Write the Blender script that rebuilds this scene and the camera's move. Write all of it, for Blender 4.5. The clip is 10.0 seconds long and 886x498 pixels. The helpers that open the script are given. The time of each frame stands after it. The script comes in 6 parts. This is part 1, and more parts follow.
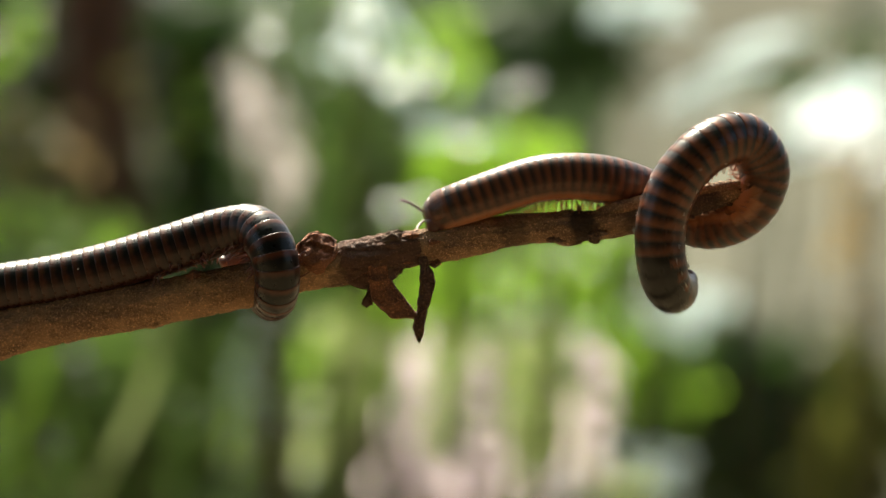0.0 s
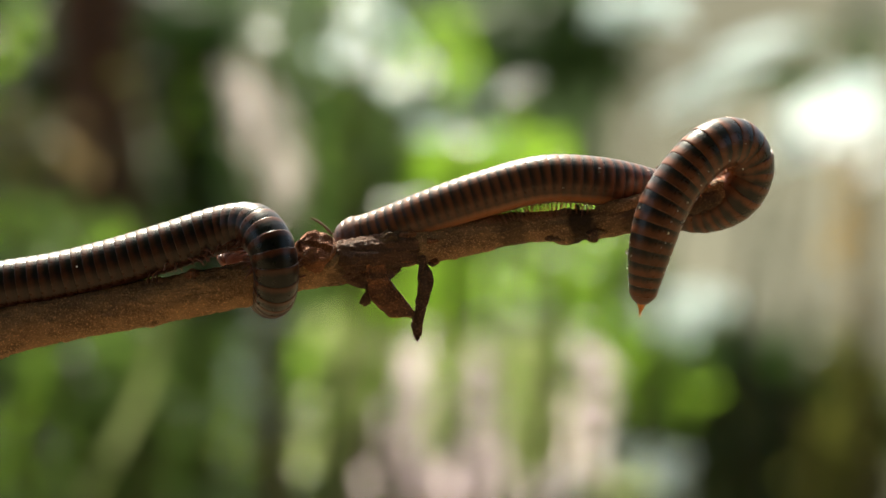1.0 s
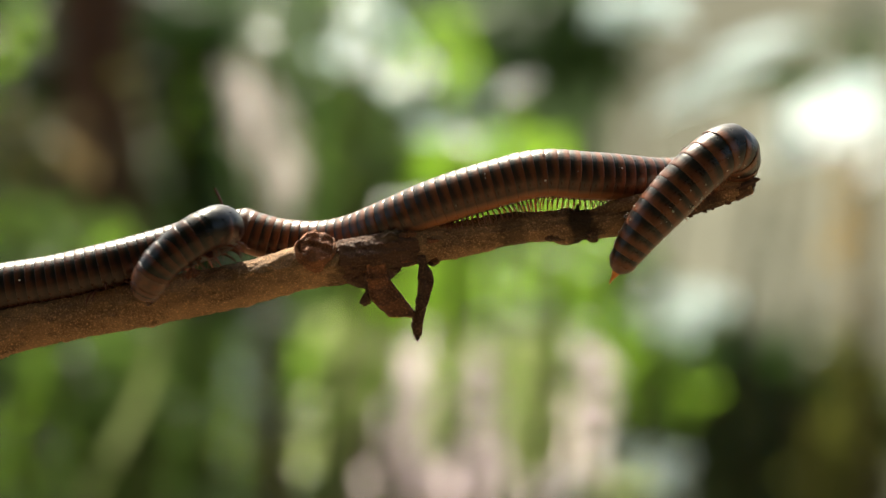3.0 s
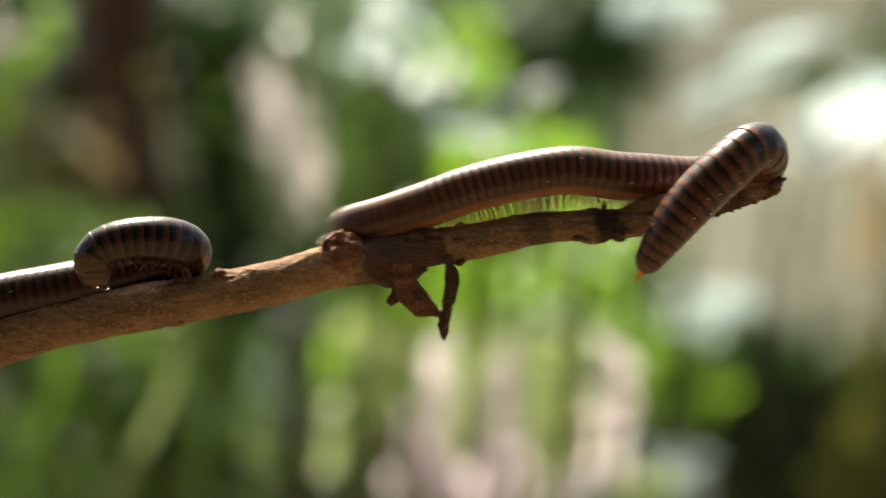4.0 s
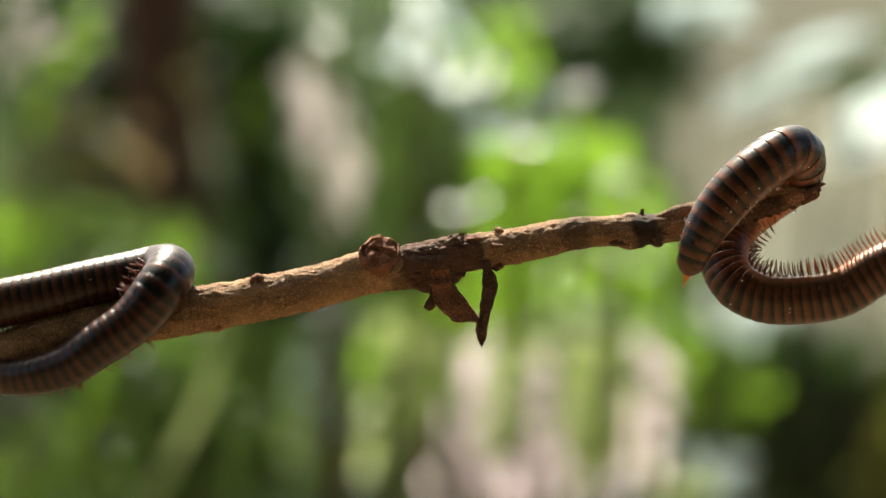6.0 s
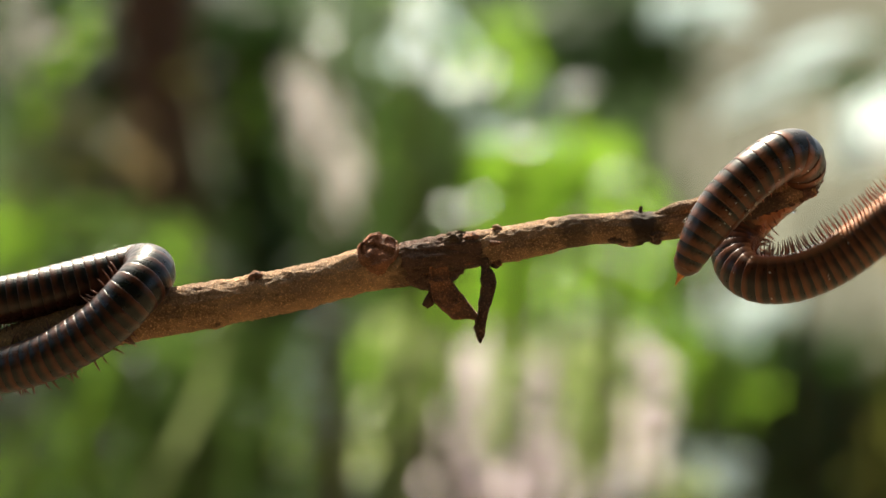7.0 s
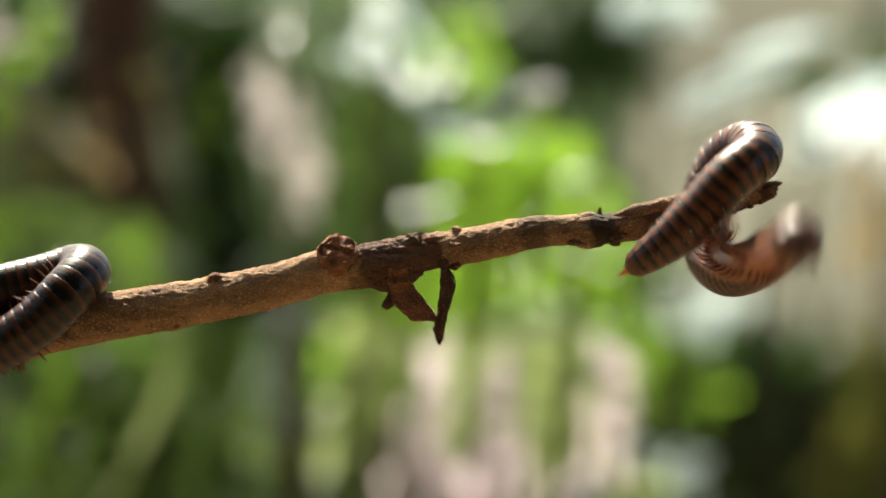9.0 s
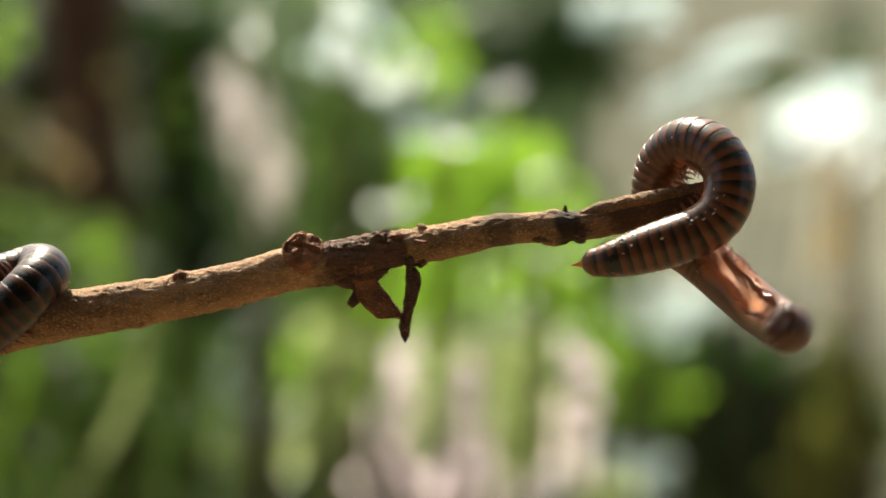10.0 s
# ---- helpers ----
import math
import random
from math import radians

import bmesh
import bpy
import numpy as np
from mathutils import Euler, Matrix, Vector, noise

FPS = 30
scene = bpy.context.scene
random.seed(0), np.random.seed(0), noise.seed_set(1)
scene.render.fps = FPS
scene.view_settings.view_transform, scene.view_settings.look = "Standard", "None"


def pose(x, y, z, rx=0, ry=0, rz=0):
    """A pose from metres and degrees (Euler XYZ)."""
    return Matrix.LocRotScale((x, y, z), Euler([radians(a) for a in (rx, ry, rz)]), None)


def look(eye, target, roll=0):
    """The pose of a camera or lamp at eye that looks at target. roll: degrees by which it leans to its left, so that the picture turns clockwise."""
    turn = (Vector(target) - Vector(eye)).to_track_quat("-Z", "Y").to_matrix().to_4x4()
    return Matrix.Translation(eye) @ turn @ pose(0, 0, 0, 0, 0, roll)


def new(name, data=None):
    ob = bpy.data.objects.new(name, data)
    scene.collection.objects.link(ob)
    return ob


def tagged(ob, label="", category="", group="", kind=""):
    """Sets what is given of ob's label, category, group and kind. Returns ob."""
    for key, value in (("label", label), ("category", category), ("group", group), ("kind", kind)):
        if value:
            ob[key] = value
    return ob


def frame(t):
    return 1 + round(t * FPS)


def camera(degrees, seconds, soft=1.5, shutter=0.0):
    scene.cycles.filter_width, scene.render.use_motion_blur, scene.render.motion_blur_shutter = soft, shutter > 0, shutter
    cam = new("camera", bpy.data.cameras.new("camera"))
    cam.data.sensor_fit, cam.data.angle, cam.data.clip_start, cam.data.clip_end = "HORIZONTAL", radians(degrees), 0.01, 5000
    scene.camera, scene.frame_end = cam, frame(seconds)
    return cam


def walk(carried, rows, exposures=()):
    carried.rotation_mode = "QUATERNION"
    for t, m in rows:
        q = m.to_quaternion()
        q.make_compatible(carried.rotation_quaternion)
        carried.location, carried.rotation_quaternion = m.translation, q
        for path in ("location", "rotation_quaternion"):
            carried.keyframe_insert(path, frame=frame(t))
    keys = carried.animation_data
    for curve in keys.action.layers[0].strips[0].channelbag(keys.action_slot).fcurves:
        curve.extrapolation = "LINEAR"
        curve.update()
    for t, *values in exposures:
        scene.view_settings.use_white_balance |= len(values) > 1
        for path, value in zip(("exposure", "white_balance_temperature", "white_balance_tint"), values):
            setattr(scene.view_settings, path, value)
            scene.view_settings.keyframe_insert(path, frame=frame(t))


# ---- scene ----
HIGH, DIST = 0.6, 0.4446      # height of the twig, and how far the lens is from it
MM = 0.001

# ---- camera: it stands and pans ----
cam = camera(20.0, 10.0, soft=1.5, shutter=0.8)
cam.data.dof.use_dof = True
cam.data.dof.focus_distance = DIST - 0.003
cam.data.dof.aperture_fstop = 9.2
walk(cam, [
    (0, pose(0, -DIST, HIGH, 90.0000, 0, 0.0387)),
    (0.5, pose(0, -DIST, HIGH, 90.0000, 0, 0.0000)),
    (1, pose(0, -DIST, HIGH, 90.0000, 0, 0.0000)),
    (1.5, pose(0, -DIST, HIGH, 90.0000, 0, 0.0000)),
    (2, pose(0, -DIST, HIGH, 90.0000, 0, 0.0000)),
    (2.5, pose(0, -DIST, HIGH, 90.0000, 0, 0.0000)),
    (2.7, pose(0, -DIST, HIGH, 90.0000, 0, 0.0000)),
    (3.8, pose(0, -DIST, HIGH, 90.0000, 0, 0.0644)),
    (4, pose(0, -DIST, HIGH, 89.9871, 0, 0.5412)),
    (4.2, pose(0, -DIST, HIGH, 89.9871, 0, 0.8247)),
    (4.5, pose(0, -DIST, HIGH, 89.9871, 0, 1.2112)),
    (5, pose(0, -DIST, HIGH, 90.0000, 0, 1.4559)),
    (5.5, pose(0, -DIST, HIGH, 90.0000, 0, 1.4044)),
    (5.7, pose(0, -DIST, HIGH, 90.0129, 0, 1.4044)),
    (6.8, pose(0, -DIST, HIGH, 90.0387, 0, 1.3658)),
    (7, pose(0, -DIST, HIGH, 90.0387, 0, 1.3658)),
    (7.5, pose(0, -DIST, HIGH, 90.0451, 0, 1.3658)),
    (8, pose(0, -DIST, HIGH, 90.0129, 0, 1.0953)),
    (8.5, pose(0, -DIST, HIGH, 90.0129, 0, 0.8376)),
    (8.8, pose(0, -DIST, HIGH, 90.0193, 0, 0.6443)),
    (9, pose(0, -DIST, HIGH, 90.0258, 0, 0.4639)),
    (9.5, pose(0, -DIST, HIGH, 90.0258, 0, 0.1160)),
    (10, pose(0, -DIST, HIGH, 90.0258, 0, -0.2835)),
], exposures=[(0, 1.13, 6850, 1), (10, 1.13, 6850, 1)])

# ---- light: high sun behind the twig, open sky ----
SUN_UP, SUN_TURN = 55, -18     # degrees above the horizon; degrees from straight ahead towards the right
sun = new("sun", bpy.data.lights.new("sun", "SUN"))
sun.data.energy, sun.data.angle, sun.data.color = 5.7, radians(0.6), (1.0, 0.94, 0.84)
su, st = radians(SUN_UP), radians(SUN_TURN)
SUN_WAY = Vector((math.cos(su) * math.sin(st), math.cos(su) * math.cos(st), math.sin(su)))
sun.matrix_basis = look(Vector((0, 0, 3)) + SUN_WAY * 5, (0, 0, 3))
world = bpy.data.worlds.new("sky")
scene.world = world
world.use_nodes = True
sky = world.node_tree.nodes.new("ShaderNodeTexSky")
sky.sky_type, sky.sun_disc, sky.sun_elevation, sky.sun_rotation = "NISHITA", False, su, st
sky.dust_density, sky.ozone_density = 6.0, 0.6
world.node_tree.links.new(sky.outputs[0], world.node_tree.nodes["Background"].inputs[0])
world.node_tree.nodes["Background"].inputs[1].default_value = 0.1


# ---- materials ----
def material(name, rough=0.5):
    m = bpy.data.materials.new(name)
    m.use_nodes = True
    n, l = m.node_tree.nodes, m.node_tree.links
    b = n["Principled BSDF"]
    b.inputs["Roughness"].default_value = rough
    return m, n, l, b


def node(n, kind, **values):
    x = n.new("ShaderNode" + kind)
    for k, v in values.items():
        x.inputs[k].default_value = v
    return x


def mix(n, l, a, b, fac, how="MIX"):
    x = n.new("ShaderNodeMix")
    x.data_type, x.blend_type = "RGBA", how
    for sock, v in ((x.inputs[0], fac), (x.inputs[6], a), (x.inputs[7], b)):
        if isinstance(v, bpy.types.NodeSocket):
            l.new(v, sock)
        else:
            sock.default_value = v if isinstance(v, float) else (*v, 1)
    return x.outputs[2]


def bump(n, l, b, height, strength, dist):
    x = n.new("ShaderNodeBump")
    x.inputs["Strength"].default_value, x.inputs["Distance"].default_value = strength, dist
    l.new(height, x.inputs["Height"])
    l.new(x.outputs[0], b.inputs["Normal"])


def noise_tex(n, l, coord, scale, detail=4.0, rough=0.6):
    x = node(n, "TexNoise", Scale=scale, Detail=detail, Roughness=rough)
    if coord is not None:
        l.new(coord, x.inputs["Vector"])
    return x.outputs["Fac"]


def plain(name, a, b, scale, rough=0.6, relief=0.4, dist=0.002, shine=0.5):
    """Two tones mixed by noise at two sizes, with relief."""
    m, n, l, s = material(name, rough)
    s.inputs["Specular IOR Level"].default_value = shine
    co = n.new("ShaderNodeTexCoord").outputs["Object"]
    big, fine = noise_tex(n, l, co, scale), noise_tex(n, l, co, scale * 9, 6.0)
    c = mix(n, l, a, b, ramp_of(n, l, big, 0.38, 0.62))
    dark = tuple(v * 0.6 for v in a)
    l.new(mix(n, l, c, dark, ramp_of(n, l, fine, 0.5, 0.75)), s.inputs["Base Color"])
    bump(n, l, s, fine, relief, dist)
    return m


def ramp_of(n, l, value, lo, hi):
    x = node(n, "MapRange")
    x.inputs[1].default_value, x.inputs[2].default_value = lo, hi
    l.new(value, x.inputs[0])
    return x.outputs[0]


def shell_material(name, band, belly, black, more=0.0, dusky=0.6, blend=0.0006):
    """Millipede cuticle: black fore-band, red-brown hind-band, redder underside, a waxy worn shine."""
    m, n, l, s = material(name, 0.4)
    co = n.new("ShaderNodeTexCoord").outputs["Object"]
    xyz = n.new("ShaderNodeSeparateXYZ")
    l.new(co, xyz.inputs[0])
    wob = noise_tex(n, l, co, 520.0, 3.0)
    y = n.new("ShaderNodeMath")
    y.operation = "MULTIPLY_ADD"
    l.new(wob, y.inputs[0])
    y.inputs[1].default_value = 0.0011
    l.new(xyz.outputs[1], y.inputs[2])
    fore = ramp_of(n, l, y.outputs[0], 0.0 - more, blend - more)
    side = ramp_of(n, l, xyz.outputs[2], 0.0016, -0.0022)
    under = ramp_of(n, l, xyz.outputs[2], -0.0024, -0.004)
    info = n.new("ShaderNodeObjectInfo").outputs["Random"]
    c = mix(n, l, band, tuple(v * 0.6 for v in band), info)
    c = mix(n, l, c, tuple(v * 0.4 for v in band), ramp_of(n, l, noise_tex(n, l, co, 260.0, 4.0), 0.5, 0.68))
    c = mix(n, l, c, black, fore)
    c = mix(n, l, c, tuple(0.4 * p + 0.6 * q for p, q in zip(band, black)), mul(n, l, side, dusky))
    c = mix(n, l, c, belly, mul(n, l, under, 0.85))
    l.new(c, s.inputs["Base Color"])
    s.inputs["Subsurface Weight"].default_value = 0.06
    s.inputs["Subsurface Radius"].default_value = (0.0024, 0.0008, 0.0004)
    s.inputs["Subsurface Scale"].default_value = 1.0
    s.inputs["Specular IOR Level"].default_value = 0.4
    s.inputs["Sheen Weight"].default_value = 0.04
    s.inputs["Sheen Roughness"].default_value = 0.3
    s.inputs["Sheen Tint"].default_value = (0.95, 0.97, 1.0, 1)
    s.inputs["Coat Weight"].default_value = 0.05
    s.inputs["Coat Roughness"].default_value = 0.16
    l.new(map_to(n, l, noise_tex(n, l, co, 420.0, 5.0), 0.25, 0.36), s.inputs["Roughness"])
    wear = n.new("ShaderNodeMapping")
    wear.inputs["Scale"].default_value = (1, 0.25, 1)
    l.new(co, wear.inputs[0])
    bump(n, l, s, noise_tex(n, l, wear.outputs[0], 2600.0, 4.0), 0.16, 0.0002)
    return m


def mul(n, l, value, k):
    x = n.new("ShaderNodeMath")
    x.operation = "MULTIPLY"
    l.new(value, x.inputs[0])
    x.inputs[1].default_value = k
    return x.outputs[0]


def map_to(n, l, value, lo, hi):
    x = node(n, "MapRange")
    x.inputs[1].default_value, x.inputs[2].default_value = 0.3, 0.7
    x.inputs[3].default_value, x.inputs[4].default_value = lo, hi
    l.new(value, x.inputs[0])
    return x.outputs[0]


def leaf_material(name, top, through_colour, rough=0.35, thin=0.5, relief=0.3):
    """A leaf: glossy skin, veined tone, light passing through."""
    m, n, l, s = material(name, rough)
    co = n.new("ShaderNodeTexCoord").outputs["Object"]
    rnd = n.new("ShaderNodeNewGeometry").outputs["Random Per Island"]
    blotch = noise_tex(n, l, co, 14.0)
    c = mix(n, l, top, tuple(v * 0.55 for v in top), rnd)
    c = mix(n, l, c, tuple(min(1, v * 1.35) for v in top), ramp_of(n, l, blotch, 0.45, 0.7))
    l.new(c, s.inputs["Base Color"])
    s.inputs["Specular IOR Level"].default_value = 0.3
    bump(n, l, s, noise_tex(n, l, co, 90.0), relief, 0.002)
    t = n.new("ShaderNodeBsdfTranslucent")
    t.inputs[0].default_value = (*through_colour, 1)
    x = n.new("ShaderNodeMixShader")
    x.inputs[0].default_value = thin
    l.new(s.outputs[0], x.inputs[1])
    l.new(t.outputs[0], x.inputs[2])
    l.new(x.outputs[0], n["Material Output"].inputs[0])
    return m


def bark_material(name, light, dark, size=1.0, rough=0.8, zones=()):
    m, n, l, s = material(name, rough)
    co = n.new("ShaderNodeTexCoord").outputs["Object"]
    stretch = n.new("ShaderNodeMapping")
    stretch.inputs["Scale"].default_value = (0.35, 1, 1)
    l.new(co, stretch.inputs[0])
    long_grain = noise_tex(n, l, stretch.outputs[0], 520.0 / size, 6.0, 0.65)
    patch = noise_tex(n, l, co, 70.0 / size, 5.0, 0.6)
    speck = noise_tex(n, l, co, 2600.0 / size, 4.0, 0.7)
    c = mix(n, l, light, dark, mul(n, l, ramp_of(n, l, patch, 0.4, 0.62), 0.8))
    c = mix(n, l, c, tuple(v * 0.45 for v in dark), mul(n, l, ramp_of(n, l, noise_tex(n, l, co, 300.0 / size, 6.0, 0.75), 0.52, 0.64), 0.4))
    c = mix(n, l, c, tuple(v * 0.35 for v in dark), mul(n, l, ramp_of(n, l, long_grain, 0.5, 0.66), 0.6))
    c = mix(n, l, c, tuple(min(1, v * 1.7) for v in light), ramp_of(n, l, speck, 0.52, 0.68))
    xyz = n.new("ShaderNodeSeparateXYZ")
    l.new(co, xyz.inputs[0])
    for x0, half, deep in zones:      # dark weathered stretches along the wood
        away = n.new("ShaderNodeMath")
        away.operation = "SUBTRACT"
        l.new(xyz.outputs[0], away.inputs[0])
        away.inputs[1].default_value = x0
        size_of = n.new("ShaderNodeMath")
        size_of.operation = "ABSOLUTE"
        l.new(away.outputs[0], size_of.inputs[0])
        ragged = n.new("ShaderNodeMath")
        ragged.operation = "MULTIPLY_ADD"
        l.new(noise_tex(n, l, co, 160.0, 6.0, 0.7), ragged.inputs[0])
        ragged.inputs[1].default_value = half * 2.6
        l.new(size_of.outputs[0], ragged.inputs[2])
        c = mix(n, l, c, tuple(v * 0.2 for v in dark), mul(n, l, ramp_of(n, l, ragged.outputs[0], half * 2.25, half * 1.75), deep))
    l.new(c, s.inputs["Base Color"])
    both = n.new("ShaderNodeMath")
    both.operation = "ADD"
    l.new(long_grain, both.inputs[0])
    l.new(speck, both.inputs[1])
    bump(n, l, s, both.outputs[0], 0.9, 0.001 * size)
    return m


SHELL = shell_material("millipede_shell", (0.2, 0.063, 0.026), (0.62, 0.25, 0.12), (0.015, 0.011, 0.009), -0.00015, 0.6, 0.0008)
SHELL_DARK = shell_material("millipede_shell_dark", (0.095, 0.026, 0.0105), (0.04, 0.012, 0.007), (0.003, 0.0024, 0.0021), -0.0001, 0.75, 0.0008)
LIMB = leaf_material("millipede_leg", (0.42, 0.18, 0.11), (0.6, 0.29, 0.19), 0.3, 0.4)
LIMB_DARK = leaf_material("millipede_leg_dark", (0.24, 0.1, 0.07), (0.34, 0.15, 0.1), 0.3, 0.3)
HEAD, _n, _l, _s = material("millipede_head", 0.45)
_co = _n.new("ShaderNodeTexCoord").outputs["Object"]
_l.new(mix(_n, _l, (0.045, 0.017, 0.012), (0.16, 0.05, 0.026), noise_tex(_n, _l, _co, 500.0)), _s.inputs["Base Color"])
_s.inputs["Coat Weight"].default_value = 0.1
TAIL = plain("tail_plate_brown", (0.16, 0.055, 0.026), (0.05, 0.022, 0.014), 400.0, 0.35, 0.15, 0.0002)
TIP = plain("tail_tip_orange", (0.85, 0.32, 0.05), (0.7, 0.2, 0.03), 900.0, 0.35, 0.1, 0.0001)
EYE = plain("eye_black", (0.01, 0.01, 0.01), (0.02, 0.015, 0.012), 2000.0, 0.2, 0.2, 0.0001)
WATER, _n, _l, _s = material("water_drop", 0.02)
_s.inputs["Transmission Weight"].default_value = 1.0
_s.inputs["IOR"].default_value = 1.33
GRIT = plain("pale_grit", (0.85, 0.82, 0.76), (0.65, 0.6, 0.54), 1500.0, 0.4, 0.3, 0.0001)
BARK = bark_material("twig_bark", (0.54, 0.3, 0.15), (0.23, 0.115, 0.062), zones=((-0.0125, 0.0085, 0.75), (0.0245, 0.0032, 0.95), (0.042, 0.012, 0.8), (0.012, 0.004, 0.6)))
DARK_BARK = bark_material("twig_dead_wood", (0.2, 0.09, 0.052), (0.062, 0.031, 0.022))
CUT_WOOD = bark_material("twig_cut_wood", (0.4, 0.15, 0.066), (0.11, 0.044, 0.026))
RUST_WOOD = bark_material("twig_rusty_wood", (0.36, 0.13, 0.06), (0.1, 0.035, 0.02))
PALE_WOOD = bark_material("twig_pale_wood", (0.42, 0.24, 0.12), (0.2, 0.1, 0.05))
TRUNK = bark_material("trunk_bark", (0.17, 0.07, 0.028), (0.09, 0.042, 0.02), 20.0)
SOIL = plain("soil", (0.14, 0.1, 0.06), (0.085, 0.072, 0.04), 3.0, 0.95, 0.6, 0.02, 0.1)
GRASSY = plain("grass_slope", (0.036, 0.066, 0.014), (0.02, 0.038, 0.01), 1.6, 0.9, 0.6, 0.03, 0.05)
SAND = plain("sandy_bank", (0.195, 0.182, 0.13), (0.162, 0.158, 0.119), 1.3, 0.95, 0.5, 0.02, 0.1)
# dark, mid and bright copies of one green: shrub light and shade are coloured in
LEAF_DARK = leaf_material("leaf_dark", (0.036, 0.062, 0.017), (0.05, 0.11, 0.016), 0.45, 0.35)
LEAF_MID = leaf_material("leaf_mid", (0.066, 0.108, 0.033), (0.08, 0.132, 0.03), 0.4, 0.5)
LEAF_BRIGHT = leaf_material("leaf_green_painted_sun", (0.135, 0.245, 0.03), (0.24, 0.41, 0.038), 0.4, 0.6)
# sun glare on foliage is put into these two near-white leaf colours
LEAF_PALE = leaf_material("leaf_pale_glare", (0.58, 0.68, 0.69), (0.47, 0.57, 0.58), 0.35, 0.5)
LEAF_WHITE = leaf_material("leaf_white_glare", (0.84, 0.88, 0.88), (0.82, 0.87, 0.88), 0.4, 0.6)
LEAF_PINK = leaf_material("leaf_dry_pink", (0.62, 0.5, 0.52), (0.66, 0.54, 0.57), 0.6, 0.8)
LEAF_WAX = leaf_material("leaf_waxy", (0.04, 0.08, 0.03), (0.04, 0.08, 0.02), 0.29, 0.2, 0.08)
REED = leaf_material("reed_pale", (0.19, 0.23, 0.1), (0.21, 0.25, 0.1), 0.5, 0.55)
# pale green that paints the bright haze between the plants
LEAF_HAZE = leaf_material("leaf_painted_haze", (0.3, 0.35, 0.15), (0.42, 0.49, 0.2), 0.45, 0.6)
LEAF_OCHRE = leaf_material("leaf_dry_ochre", (0.3, 0.22, 0.11), (0.3, 0.22, 0.1), 0.6, 0.5)
LEAF_PLUME = leaf_material("leaf_dry_grey", (0.52, 0.45, 0.43), (0.54, 0.48, 0.46), 0.6, 0.6)
LEAF_YELLOW = leaf_material("leaf_yellow_olive", (0.065, 0.065, 0.018), (0.075, 0.08, 0.016), 0.5, 0.5)
LEAF_OLIVE = leaf_material("leaf_dry_olive", (0.12, 0.1, 0.05), (0.14, 0.14, 0.04), 0.6, 0.4)


# ---- mesh helpers ----
def mesh_of(name, bm, mat, smooth=True):
    me = bpy.data.meshes.new(name)
    bm.to_mesh(me)
    bm.free()
    me.materials.append(mat)
    if smooth:
        me.polygons.foreach_set("use_smooth", [True] * len(me.polygons))
    return me


def part(name, bm, mat, parent, label="", smooth=True):
    ob = new(name, mesh_of(name, bm, mat, smooth) if isinstance(bm, bmesh.types.BMesh) else bm)
    ob.parent = parent
    return tagged(ob, label)


def holder(name, where, label, category, group="", kind=""):
    ob = new(name)
    ob.empty_display_size = 0.02
    ob.location = where
    return tagged(ob, label, category, group, kind)


def lathe(bm, rows, sides, squash=None):
    """A tube of rings of (y, radius); squash(x, z) bends the section."""
    loops = []
    for y, r in rows:
        loop = []
        for k in range(sides):
            a = 2 * math.pi * k / sides
            x, z = math.sin(a) * r, math.cos(a) * r
            if squash:
                x, z = squash(x, z)
            loop.append(bm.verts.new((x, y, z)))
        loops.append(loop)
    for p, q in zip(loops, loops[1:]):
        for k in range(sides):
            bm.faces.new((p[k], p[k - 1], q[k - 1], q[k]))
    return loops


def close_loop(bm, loop, flip=False):
    bm.faces.new(loop[::-1] if flip else loop)


def curve_through(pts, step):
    """Points every step along a smooth curve through pts (Catmull-Rom by chord)."""
    p = np.array(pts, float)
    p = np.vstack([2 * p[0] - p[1], p, 2 * p[-1] - p[-2]])
    out = []
    for i in range(1, len(p) - 2):
        k = np.sqrt(np.linalg.norm(np.diff(p[i - 1:i + 3], axis=0), axis=1)) + 1e-9
        t0, t1, t2, t3 = 0, k[0], k[0] + k[1], k.sum()
        n = max(2, int(k[1] ** 2 / step))
        for t in np.linspace(t1, t2, n, endpoint=False):
            a1 = (t1 - t) / (t1 - t0) * p[i - 1] + (t - t0) / (t1 - t0) * p[i]
            a2 = (t2 - t) / (t2 - t1) * p[i] + (t - t1) / (t2 - t1) * p[i + 1]
            a3 = (t3 - t) / (t3 - t2) * p[i + 1] + (t - t2) / (t3 - t2) * p[i + 2]
            b1 = (t2 - t) / (t2 - t0) * a1 + (t - t0) / (t2 - t0) * a2
            b2 = (t3 - t) / (t3 - t1) * a2 + (t - t1) / (t3 - t1) * a3
            out.append((t2 - t) / (t2 - t1) * b1 + (t - t1) / (t2 - t1) * b2)
    out.append(p[-2])
    return np.array(out)


